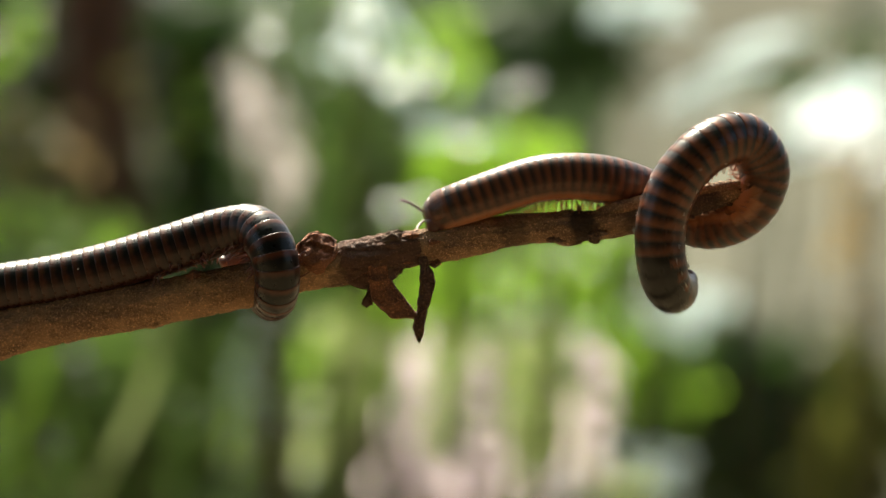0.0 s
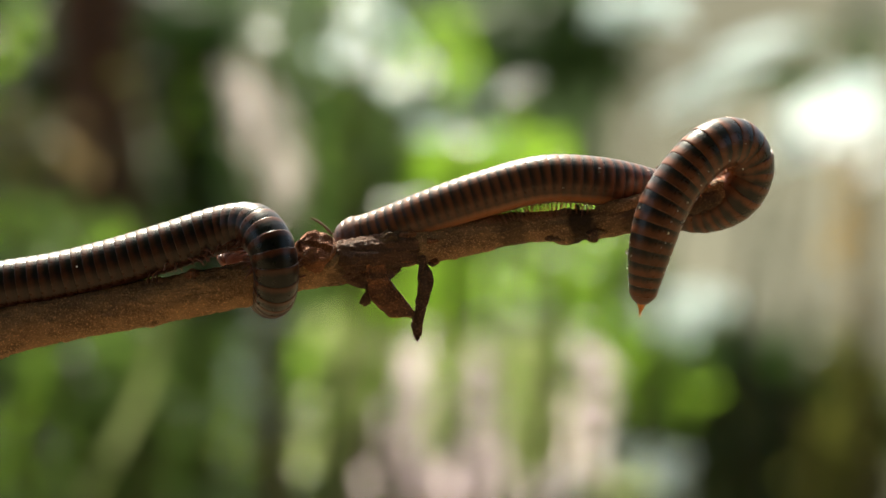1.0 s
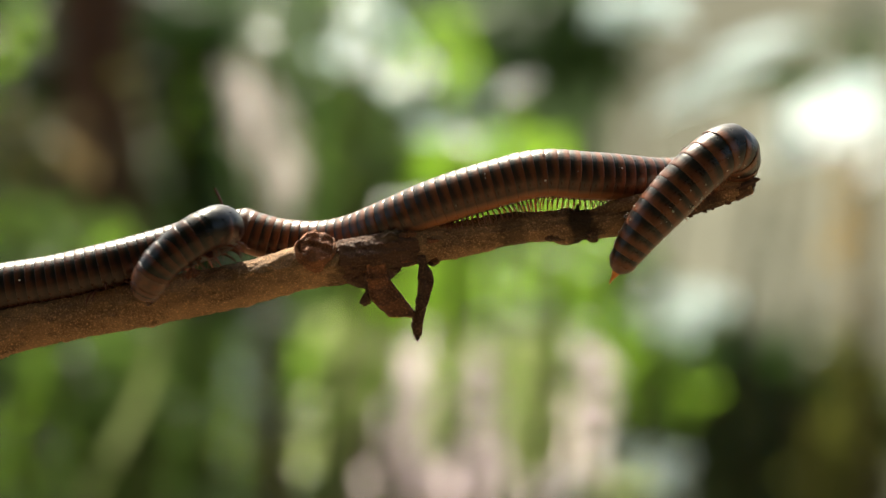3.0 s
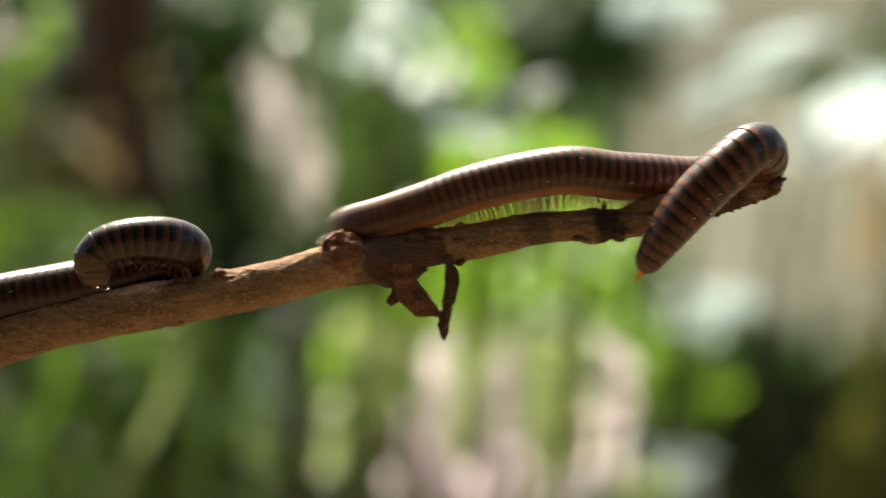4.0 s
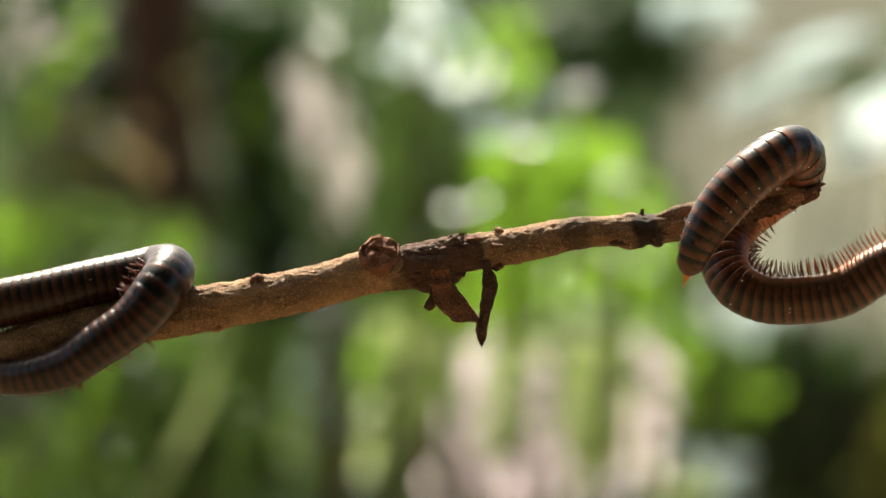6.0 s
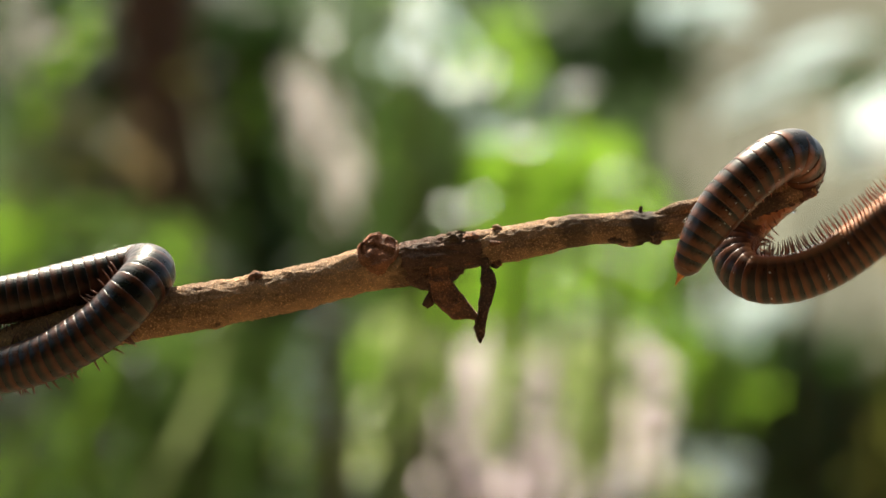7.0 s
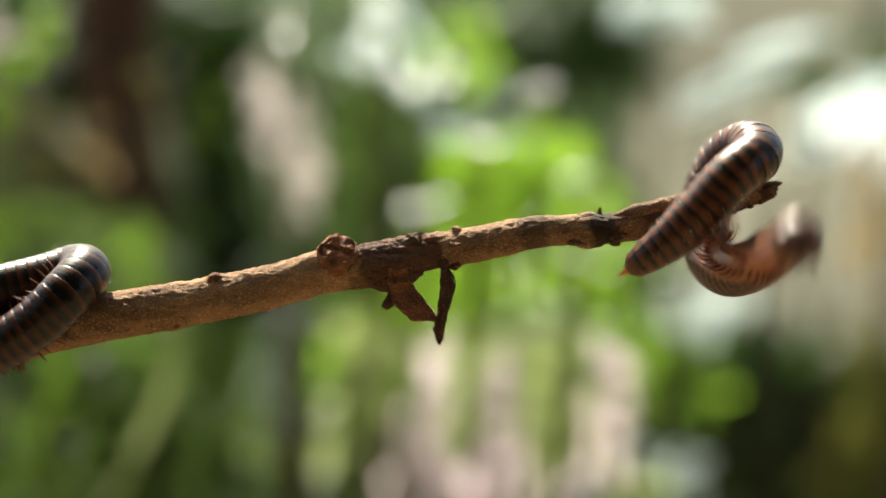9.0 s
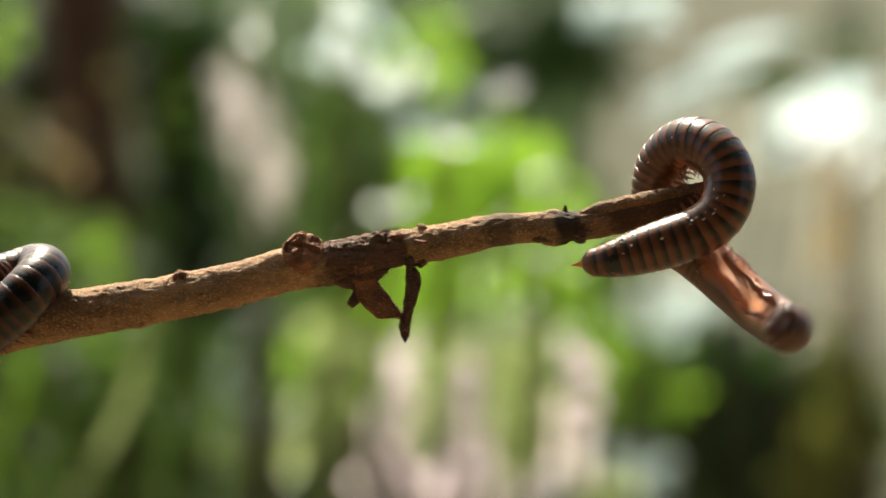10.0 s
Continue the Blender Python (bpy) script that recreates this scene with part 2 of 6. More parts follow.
def sweep(bm, pts, radii, sides, rough=0.0, size=200.0, seed=0.0, step=None, caps=True, fine=0.0):
    """A limb along a curve: pts and radii in metres, its skin roughened by noise."""
    both = curve_through([(*p, r) for p, r in zip(pts, radii)], step or 0.001)
    line, rad = both[:, :3], both[:, 3]
    tan = np.gradient(line, axis=0)
    tan /= np.linalg.norm(tan, axis=1)[:, None] + 1e-12
    up = np.array((0.0, -1.0, 0.3))
    loops = []
    for c, t, r in zip(line, tan, rad):
        side = np.cross(t, up)
        side /= np.linalg.norm(side) + 1e-12
        u = np.cross(side, t)
        loop = []
        for k in range(sides):
            a = 2 * math.pi * k / sides
            d = math.cos(a) * u + math.sin(a) * side
            q = Vector(c + d * r)
            s = q * size + Vector((seed, 0, 0))
            h = 1 + rough * (noise.noise(s) + 0.5 * noise.noise(s * 2.7) + 0.45 * noise.noise(s * 7.1))
            if fine:
                h += fine * (noise.noise(q * 1100) + 0.7 * noise.noise(q * 2300) + 0.5 * noise.noise(Vector((q.x * 900, q.y * 3600, q.z * 3600))))
            loop.append(bm.verts.new(c + d * r * h))
        loops.append(loop)
    for p, q in zip(loops, loops[1:]):
        for k in range(sides):
            bm.faces.new((p[k - 1], p[k], q[k], q[k - 1]))
    if caps:
        close_loop(bm, loops[0])
        close_loop(bm, loops[-1], True)
    bm.normal_update()
    return bm


# ---- the branch ----
def mm(*p):
    return tuple(v * MM for v in p)


def chip(outline, y, thick, seed):
    """A flat piece of split wood: its outline in mm seen from the front, its faces roughened."""
    bm = bmesh.new()
    low = [bm.verts.new(mm(x, y - thick / 2, z)) for x, z in outline]
    top = [bm.verts.new(mm(x, y + thick / 2, z)) for x, z in outline]
    bm.faces.new(low)
    bm.faces.new(top[::-1])
    for i in range(len(low)):
        bm.faces.new((low[i - 1], top[i - 1], top[i], low[i]))
    bmesh.ops.recalc_face_normals(bm, faces=bm.faces)
    bmesh.ops.bevel(bm, geom=list(bm.edges), offset=0.16 * MM, segments=1, affect="EDGES", clamp_overlap=True)
    bmesh.ops.triangulate(bm, faces=bm.faces)
    for _ in range(3):
        bmesh.ops.subdivide_edges(bm, edges=[e for e in bm.edges if e.calc_length() > 0.45 * MM], cuts=1)
        bmesh.ops.triangulate(bm, faces=bm.faces)
    for v in bm.verts:
        q = v.co * 700 + Vector((seed, 0, 0))
        grain = Vector((v.co.x * 2600, v.co.y * 2600, v.co.z * 700))
        v.co += Vector((noise.noise(q), 1.6 * noise.noise(q + Vector((9, 0, 0))), noise.noise(q + Vector((0, 9, 0))))) * 0.28 * MM + Vector((0, 0.22 * MM * noise.noise(grain), 0))
    return bm


def collar(foot, end, rows, seed):
    """A ragged turned form about the line from foot to end: rows of (share of the way, radius in mm)."""
    foot, end = Vector(foot), Vector(end)
    way = end - foot
    turn = way.to_track_quat("Y", "Z").to_matrix()
    bm = bmesh.new()
    loops = lathe(bm, [(t * way.length, r) for t, r in rows], 30)
    close_loop(bm, loops[-1])
    for v in bm.verts:
        q = v.co * 0.55 + Vector((seed, 0, 0))
        far = v.co.y / way.length
        v.co += Vector((noise.noise(q), 0.5 * noise.noise(q * 2.1), noise.noise(q + Vector((0, 5, 0))))) * 0.55 * min(1, 0.4 + far) + Vector((0, 0.9 * noise.noise(Vector((v.co.x, 7.0, v.co.z)) * 0.9) * far, 0))
        v.co = (foot + turn @ v.co) * MM
    bmesh.ops.recalc_face_normals(bm, faces=bm.faces)
    return bm


def branch():
    b = holder("branch", (0, 0, HIGH), "brown dead twig with rough bark and a broken end", "branch")
    line = [(-560, 60, -600), (-520, 55, -420), (-430, 40, -230), (-300, 22, -110), (-190, 10, -56), (-110, 2, -28), (-78.4, 0, -14.6), (-50, 0, -9.2),
            (-35, 0, -6.15), (-25, 0, -3.4), (-18.4, 0, -2.6), (-8.4, 0, -0.1), (1.6, 0, 1.4), (11.6, 0, 3.5), (19.2, 0, 4.0), (21.8, 0, 4.0), (24.4, 0, 4.2), (30.6, 0, 4.9), (41, 0, 7.4), (48, 0, 9.2), (54.5, 0, 11.0)]
    rads = [9.5, 9, 8, 6.6, 5.6, 4.9, 4.5, 4.05, 3.9, 3.8, 3.7, 3.25, 3.15, 2.85, 2.75, 3.25, 2.7, 2.6, 2.3, 1.9, 1.35]
    bm = bmesh.new()
    sweep(bm, [mm(*p) for p in line[4:]], [r * MM for r in rads[4:]], 100, 0.055, 420.0, step=0.0004, fine=0.056)
    # leaf scars and swellings along the wood
    for x, z, r, h in ((-44, -4.0, 2.6, 0.8), (-21, -0.4, 5.0, 1.1), (-9.2, 2.3, 2.6, 2.2), (-12.5, -3.0, 3.0, 1.2), (-1, -1.5, 3.0, 0.8), (21.6, 4, 2.6, 0.9), (-57, -13.5, 3.5, 0.9), (8, 3, 2.5, 0.5), (-68, -14, 4, 0.6)):
        c = Vector(mm(x, -2.2, z))
        for v in bm.verts:
            d = (v.co - c).length / (r * MM)
            if d < 1:
                v.co += Vector((0, -0.5, 0.5)) * (h * MM * (1 - d * d) ** 2 * (0.6 + 0.8 * noise.noise(v.co * 900)))
    part("limb", bm, BARK, b)
    bm = bmesh.new()
    sweep(bm, [mm(*p) for p in line[:5]], [r * MM * (0.99 if r == rads[4] else 1) for r in rads[:5]], 40, 0.05, 420.0, step=0.004)
    part("lower_limb", bm, BARK, b)
    # cut stub on the upper side: a ragged collar round a torn face
    stub = part("stub", collar((-22.6, 0.6, -2.4), (-22.3, -3.7, 0.7), [(0, 4.2), (0.4, 4.0), (0.7, 3.75), (0.88, 3.5), (0.94, 3.2), (0.9, 2.9), (0.7, 2.7)], 3.0), CUT_WOOD, b, "dark broken side-shoot stub")
    part("cut_face", collar((-22.4, -1.0, -0.9), (-22.2, -3.6, 0.7), [(0.5, 3.2), (0.84, 3.1), (0.93, 2.6), (0.95, 1.6), (0.96, 0.8), (0.95, 0.1)], 8.0), RUST_WOOD, stub, "rusty brown torn wood", False)
    bm = bmesh.new()
    sweep(bm, [mm(-21.8, -2.9, -3.5), mm(-20.2, -3.6, -3.1), mm(-18.8, -3.4, -1.9), mm(-18.4, -2.7, -0.4)], [0.3 * MM, 0.75 * MM, 0.7 * MM, 0.25 * MM], 12, 0.3, 700.0, 2.0, 0.0003)
    part("scar_lip", bm, PALE_WOOD, stub, "paler lip of healed bark", False)
    # the dark rough stretch past the stub
    bm = bmesh.new()
    sweep(bm, [mm(-19.5, 0.2, -2.5), mm(-17, -0.3, -2.1), mm(-13, -0.5, -1.2), mm(-9, -0.5, -0.3), mm(-5, -0.3, 0.5), mm(-2, 0.3, 1.0)], [3.2 * MM, 3.75 * MM, 3.6 * MM, 3.3 * MM, 3.0 * MM, 2.2 * MM], 90, 0.1, 330.0, 9.0, 0.0003, fine=0.07)
    for v in bm.verts:      # long cracks
        v.co += (v.co - Vector((v.co.x, 0, -1.0 * MM))).normalized() * 0.5 * MM * min(0.2, noise.noise(Vector((v.co.x * 130, v.co.y * 900, v.co.z * 900))))
    part("torn_bark", bm, DARK_BARK, b, "dark flaking bark")
    part("knob", collar((-8.9, -0.3, 0.8), (-8.4, -2.3, 2.7), [(0, 2.3), (0.5, 2.1), (0.85, 1.6), (1.0, 1.1), (0.9, 0.5), (0.8, 0.1)], 14.0), BARK, b, "knobbly bud scar", False)
    # two broken twiglets below: a split block cut off flat, and a flat splinter that hangs to its tip
    part("twiglet", chip([(-13.6, -2.6), (-13.2, -5.0), (-12.9, -8.6), (-11.4, -10.2), (-9.4, -12.0), (-5.2, -12.1), (-4.9, -11.2), (-7.6, -7.8), (-9.8, -5.0), (-10.2, -2.6)], -2.1, 3.0, 21), CUT_WOOD, b, "short broken twiglet cut off flat", False)
    part("twiglet", chip([(-4.6, -1.0), (-4.3, -3.0), (-4.3, -5.6), (-4.8, -9.6), (-5.6, -13.6), (-5.0, -15.4), (-4.4, -16.6), (-4.0, -15.2), (-2.9, -10.2), (-1.6, -5.8), (-2.0, -4.0), (-3.0, -2.4), (-3.2, -1.0)], -2.4, 1.7, 22), DARK_BARK, b, "flat hanging splinter with a sharp point", False)
    bm = bmesh.new()
    sweep(bm, [mm(-13.6, -2.6, -4.2), mm(-12.6, -3.4, -5.3), mm(-11.2, -3.2, -5.0), mm(-10.0, -2.6, -4.4)], [0.4 * MM, 0.8 * MM, 0.8 * MM, 0.3 * MM], 12, 0.35, 700.0, 12.0, 0.0003)
    part("scar_lip", bm, CUT_WOOD, b, "torn lip of bark at the twiglet's foot", False)
    bm = bmesh.new()
    sweep(bm, [mm(-13.1, -1.6, -5.0), mm(-13.2, -2.2, -7.6), mm(-13.6, -2.3, -9.0), mm(-14.2, -2.3, -9.9)], [0.7 * MM, 0.5 * MM, 1.0 * MM, 0.6 * MM], 14, 0.3, 500.0, 6.0, 0.0004)
    part("bud", bm, DARK_BARK, b, "small black dead bud")
    bm = bmesh.new()
    sweep(bm, [mm(23.6, 0, 6.4), mm(23.9, 0, 7.9)], [0.5 * MM, 0.3 * MM], 8, 0.2, 900.0, 6.0, 0.0004)
    part("bud", bm, DARK_BARK, b, "small black dead bud")
    bm = bmesh.new()
    sweep(bm, [mm(-45.2, -1.6, -5.6), mm(-43.9, -1.9, -4.6), mm(-42.8, -1.2, -4.4)], [0.9 * MM, 1.15 * MM, 0.5 * MM], 20, 0.3, 700.0, 11.0, 0.0003)
    part("leaf_scar", bm, CUT_WOOD, b, "dark leaf scar on the bark")
    bm = bmesh.new()
    sweep(bm, [mm(-52.6, -1.5, -12.6), mm(-51.4, -1.6, -13.1), mm(-50.4, -1.2, -12.6)], [0.5 * MM, 0.8 * MM, 0.4 * MM], 16, 0.3, 700.0, 13.0, 0.0003)
    part("leaf_scar", bm, BARK, b)
    for dx, dz, dy, r in ((1.5, 0.9, 0.3, 0.8), (0.5, -0.6, -0.6, 0.9), (0.9, 0.1, 0.8, 0.8), (0.4, 0.5, -0.8, 0.7)):
        bm = bmesh.new()
        sweep(bm, [mm(51.5, dy * 0.8, 9.9 + dz * 0.6), mm(54.2, dy, 11.0 + dz), mm(54.6 + dx, dy, 11.2 + dz * 1.3)], [r * 1.2 * MM, r * MM, 0.2 * MM], 7, 0.3, 700.0, dx, 0.0005)
        part("splinter", bm, DARK_BARK, b, "", False)
    bm = bmesh.new()
    sweep(bm, [mm(-19.0, -0.4, -4.6), mm(-15.8, -0.8, -5.0), mm(-12.6, -1.2, -5.0), mm(-9.4, -0.9, -3.6), mm(-6.5, -0.6, -2.0)], [0.5 * MM, 1.6 * MM, 2.1 * MM, 1.5 * MM, 0.5 * MM], 24, 0.22, 420.0, 19.0, 0.0004, fine=0.08)
    part("swelling", bm, DARK_BARK, b, "dark knotted swelling under the twig")
    # the broken end: pale split wood over the dark bark
    bm = bmesh.new()
    sweep(bm, [mm(25.0, -0.5, 5.9), mm(29.0, -0.9, 6.9), mm(34.0, -0.9, 8.0), mm(41.0, -0.7, 9.5), mm(48.0, -0.5, 10.9), mm(54.2, -0.3, 12.1)], [0.3 * MM, 1.2 * MM, 1.45 * MM, 1.4 * MM, 1.15 * MM, 0.6 * MM], 16, 0.16, 500.0, 17.0, 0.0004, fine=0.08)
    part("split_wood", bm, PALE_WOOD, b, "pale split wood along the broken end", False)
    rng = random.Random(15)
    for k in range(22):
        x = rng.uniform(-19, -0.5) if k < 16 else rng.uniform(19, 27)
        zc = -2.6 + (x + 18.4) * 0.25 if x < -8.4 else (-0.1 + (x + 8.4) * 0.15 if x < 2 else 4.1)
        rad = 3.3 if x < 2 else 2.75
        a = radians(rng.choice((-72, -60, -40, 20, 55, 70) if k < 16 else (-75, -60, -45, -30)) + rng.uniform(-10, 10))
        c = Vector((x, -rad * math.cos(a), zc + rad * math.sin(a)))
        out = Vector((0, -math.cos(a), math.sin(a)))
        e = c + out * rng.uniform(0.0, 0.4) + Vector((rng.choice((-1, 1)) * rng.uniform(1.2, 2.6), 0, 0))
        bm = bmesh.new()
        sweep(bm, [mm(*(c - out * 0.4)), mm(*((c + e) * 0.5)), mm(*e)], [rng.uniform(0.5, 0.9) * MM, rng.uniform(0.4, 0.8) * MM, 0.2 * MM], 7, 0.35, 800.0, k, 0.0005)
        part("bark_flake", bm, rng.choice((DARK_BARK, DARK_BARK, CUT_WOOD, BARK)), b, "", False)
    rng = random.Random(5)
    for k in range(5):
        x = 43 + k * 2.2 + rng.uniform(-0.4, 0.4)
        z = 7.4 + (x - 41) * 0.265 - 2.0 + 0.06 * (x - 43)
        bm = bmesh.new()
        sweep(bm, [mm(x, -0.6, z + 0.7), mm(x + 0.5, -0.7, z), mm(x + rng.uniform(0.5, 1.3), -0.8, z - rng.uniform(0.0, 0.3))], [0.6 * MM, 0.45 * MM, 0.15 * MM], 8, 0.3, 900.0, k, 0.0003)
        part("splinter", bm, DARK_BARK, b)
    return b


# ---- millipedes: rings that slide and turn on one another ----
PITCH, RADIUS = 1.9 * MM, 4.55 * MM


def belly(x, z):
    low = -0.82 * RADIUS
    return x * 1.0, (low + (z - low) * 0.35 if z < low else z)


def ring_mesh(mat, slope=0.0):
    """One body ring; slope: how its radius grows, per pitch, towards the head."""
    bm = bmesh.new()
    rows = [(-0.50, 0.93), (-0.57, 0.972), (-0.56, 0.986), (-0.52, 0.996), (-0.42, 1.0), (-0.25, 1.001), (-0.05, 0.9995), (0.1, 0.997), (0.18, 0.993), (0.24, 0.991), (0.3, 0.99), (0.47, 0.984), (0.62, 0.97), (0.95, 0.948), (1.3, 0.91), (1.6, 0.86), (1.9, 0.8)]
    lathe(bm, [(y * PITCH, r * RADIUS * (1 + slope * y)) for y, r in rows], 36, belly)
    bm.normal_update()
    return mesh_of("ring", bm, mat)


def leg_mesh(mat):
    bm = bmesh.new()
    k = MM
    sweep(bm, [(0, 0, 0), (1.1 * k, 0, -0.15 * k), (2.2 * k, 0.1 * k, -0.75 * k), (2.9 * k, 0.1 * k, -1.9 * k), (3.1 * k, 0.1 * k, -3.0 * k)],
          [0.22 * k, 0.22 * k, 0.2 * k, 0.13 * k, 0.04 * k], 7, 0.0, step=0.0006)
    return mesh_of("leg", bm, mat)


def dome(bm, rows, sides, squash=None):
    loops = lathe(bm, rows, sides, squash)
    close_loop(bm, loops[0], True)
    close_loop(bm, loops[-1])
    bm.normal_update()
    return bm


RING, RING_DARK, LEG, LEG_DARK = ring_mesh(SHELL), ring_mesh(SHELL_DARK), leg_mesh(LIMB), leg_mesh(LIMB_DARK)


def reach(i, long_tail):
    """How long ring i is, counted from the tail, against the usual pitch."""
    return 0.95 + 0.3 * min(1, max(0, (26 - i) / 12)) * min(1, 0.1 + i / 4) if long_tail else 1.0


def girth(i, n, neck):
    """Width of ring i of n, counted from the tail; neck: how far the front end narrows."""
    tail = 0.56 + 0.36 * math.sin(min(1, i / 7) * math.pi / 2) + 0.08 * min(1, i / 18)
    fore = n - 1 - i
    head = 1 - neck * (1 - min(1, fore / 26)) ** 1.5
    return tail * head


def millipede(n, label, size, shell, neck, feelers, long_tail=False):
    """n rings from the tail to the head; returns the thing and its pieces in order."""
    thing = holder("millipede", (0, 0, HIGH), label, "millipede", "millipedes on the twig")
    pieces, legs, rng = [], [], random.Random(n)
    for i in range(n):
        g = girth(i, n, neck) * size
        slope = (girth(i + 1, n, neck) - girth(i - 1, n, neck)) / (2 * girth(i, n, neck)) if 0 < i < n - 1 else (0.09 if i == 0 else -0.02)
        ring = part("ring", shell if abs(slope) < 0.004 else ring_mesh(shell.materials[0], slope), None, thing)
        ring.scale = (g, reach(i, long_tail), g)
        pieces.append(ring)
        if 4 <= i < n - 3:
            for side in (1, -1):
                for j in (0, 1):
                    leg = part("leg", LEG if long_tail else LEG_DARK, None, ring)
                    swing = (18 if long_tail else 30) * math.sin((i * 0.62 if long_tail else i * 1.25) + j * 0.35) + 5 * math.sin(i * 7.3 + side)
                    legs.append((leg, i * 0.62 + j * 0.35, side))
                    leg.matrix_basis = Matrix.Translation((side * 1.2 * MM, (j - 0.5) * 0.95 * MM, -0.86 * RADIUS)) @ pose(0, 0, 0, 0, 0, (0 if side > 0 else 180) + swing * side) @ Matrix.Rotation(radians(rng.uniform(12, 26) if long_tail else rng.uniform(-48, -26) if i > n - 27 else rng.uniform(25, 45)), 4, "Y") @ Matrix.Scale(rng.uniform(0.85, 1.1) * (0.5 + 0.22 * min(1, max(0, (i - 22) / 14)) if long_tail else 1.2 if i > n - 27 else 0.6), 4)
    # head capsule on the last ring
    bm = bmesh.new()
    R = RADIUS * 1.18
    dome(bm, [(0.2 * PITCH, 0.80 * R), (0.9 * PITCH, 0.80 * R), (1.5 * PITCH, 0.74 * R), (2.1 * PITCH, 0.6 * R), (2.5 * PITCH, 0.4 * R), (2.7 * PITCH, 0.12 * R)], 28)
    head = part("head", bm, HEAD, pieces[-1], "shiny dark red-brown head")
    bm = bmesh.new()
    dome(bm, [(-0.3 * PITCH, 0.99 * RADIUS), (0.4 * PITCH, 1.03 * RADIUS), (1.0 * PITCH, 0.99 * RADIUS), (1.35 * PITCH, 0.9 * RADIUS)], 28, lambda x, z: (x, max(z, -0.35 * RADIUS)))
    part("neck_shield", bm, TAIL, head, "dark curved neck plate")
    for side in (1, -1):
        bm = bmesh.new()
        bmesh.ops.create_uvsphere(bm, u_segments=14, v_segments=9, radius=1.0, matrix=Matrix.Translation((side * 2.3 * MM, 3.3 * MM, -1.6 * MM)) @ Matrix.Diagonal((1.5 * MM, 1.7 * MM, 2.0 * MM, 1)))
        part("jaw", bm, HEAD, head, "reddish jaw")
    for side in (1, -1):
        bm = bmesh.new()
        k = MM
        bend = [(side * 1.2, 4.0, 0.2)] + [q for q in feelers if q[0] * side > 0]
        sweep(bm, [mm(*q) for q in bend], [0.2 * k, 0.24 * k, 0.25 * k, 0.22 * k], 7, 0.12, 1100.0, step=0.0004)
        part("antenna", bm, HEAD, head, "thin jointed antenna")
        bm = bmesh.new()
        bmesh.ops.create_uvsphere(bm, u_segments=10, v_segments=7, radius=0.55 * k, matrix=Matrix.Translation((side * 2.3 * k, 3.0 * k, 1.5 * k)))
        part("eye", bm, EYE, head, "small black eye patch")
    # tail plate and orange tip on the first ring
    bm = bmesh.new()
    dome(bm, [(-1.5 * PITCH, 0.14 * RADIUS), (-1.42 * PITCH, 0.36 * RADIUS), (-1.2 * PITCH, 0.6 * RADIUS), (-0.9 * PITCH, 0.78 * RADIUS), (-0.55 * PITCH, 0.9 * RADIUS), (0.5 * PITCH, 0.94 * RADIUS)], 28)
    part("tail_plate", bm, TAIL, pieces[0], "dark tapering tail plate")
    bm = bmesh.new()
    dome(bm, [(-2.75 * PITCH, 0.03 * RADIUS), (-2.1 * PITCH, 0.12 * RADIUS), (-1.6 * PITCH, 0.26 * RADIUS), (-1.2 * PITCH, 0.4 * RADIUS)], 14)
    part("tail_tip", bm, TIP, pieces[0], "pointed orange tail tip")
    return thing, pieces, legs


def crumbs(ring, rng, count, size):
    """Pale soil crumbs clinging to a ring's back and sides."""
    if not count:
        return
    bm = bmesh.new()
    for _ in range(count):
        a = rng.choice((-1, -1, 1)) * rng.gauss(1.3, 0.35)
        r = RADIUS * 1.01
        bmesh.ops.create_icosphere(bm, subdivisions=1, radius=(0.05 + 0.16 * rng.random() ** 2) * MM * size,
                                   matrix=Matrix.Translation((math.sin(a) * r, rng.uniform(-0.4, 0.4) * PITCH, math.cos(a) * r)) @ Matrix.Diagonal((1, rng.uniform(0.7, 1.5), rng.uniform(0.6, 1), 1)))
    part("soil_crumb", bm, GRIT, ring, "pale soil crumbs stuck to the shell", False)


def dew(ring, rng, count):
    """Clear water drops hanging on a ring's sides."""
    for _ in range(count):
        a = rng.choice((-1, 1)) * rng.uniform(1.2, 1.9)
        size = rng.uniform(0.25, 0.5) * MM
        bm = bmesh.new()
        bmesh.ops.create_uvsphere(bm, u_segments=12, v_segments=8, radius=size, matrix=Matrix.Translation((math.sin(a) * RADIUS * 1.03, rng.uniform(-0.3, 0.3) * PITCH, math.cos(a) * RADIUS * 1.03)))
        part("water_drop", bm, WATER, ring, "clear drop of water")


WAYS = {"U": (0, 0, 1), "D": (0, 0, -1), "L": (-1, 0, 0), "R": (1, 0, 0), "F": (0, -1, 0), "K": (0, 1, 0)}


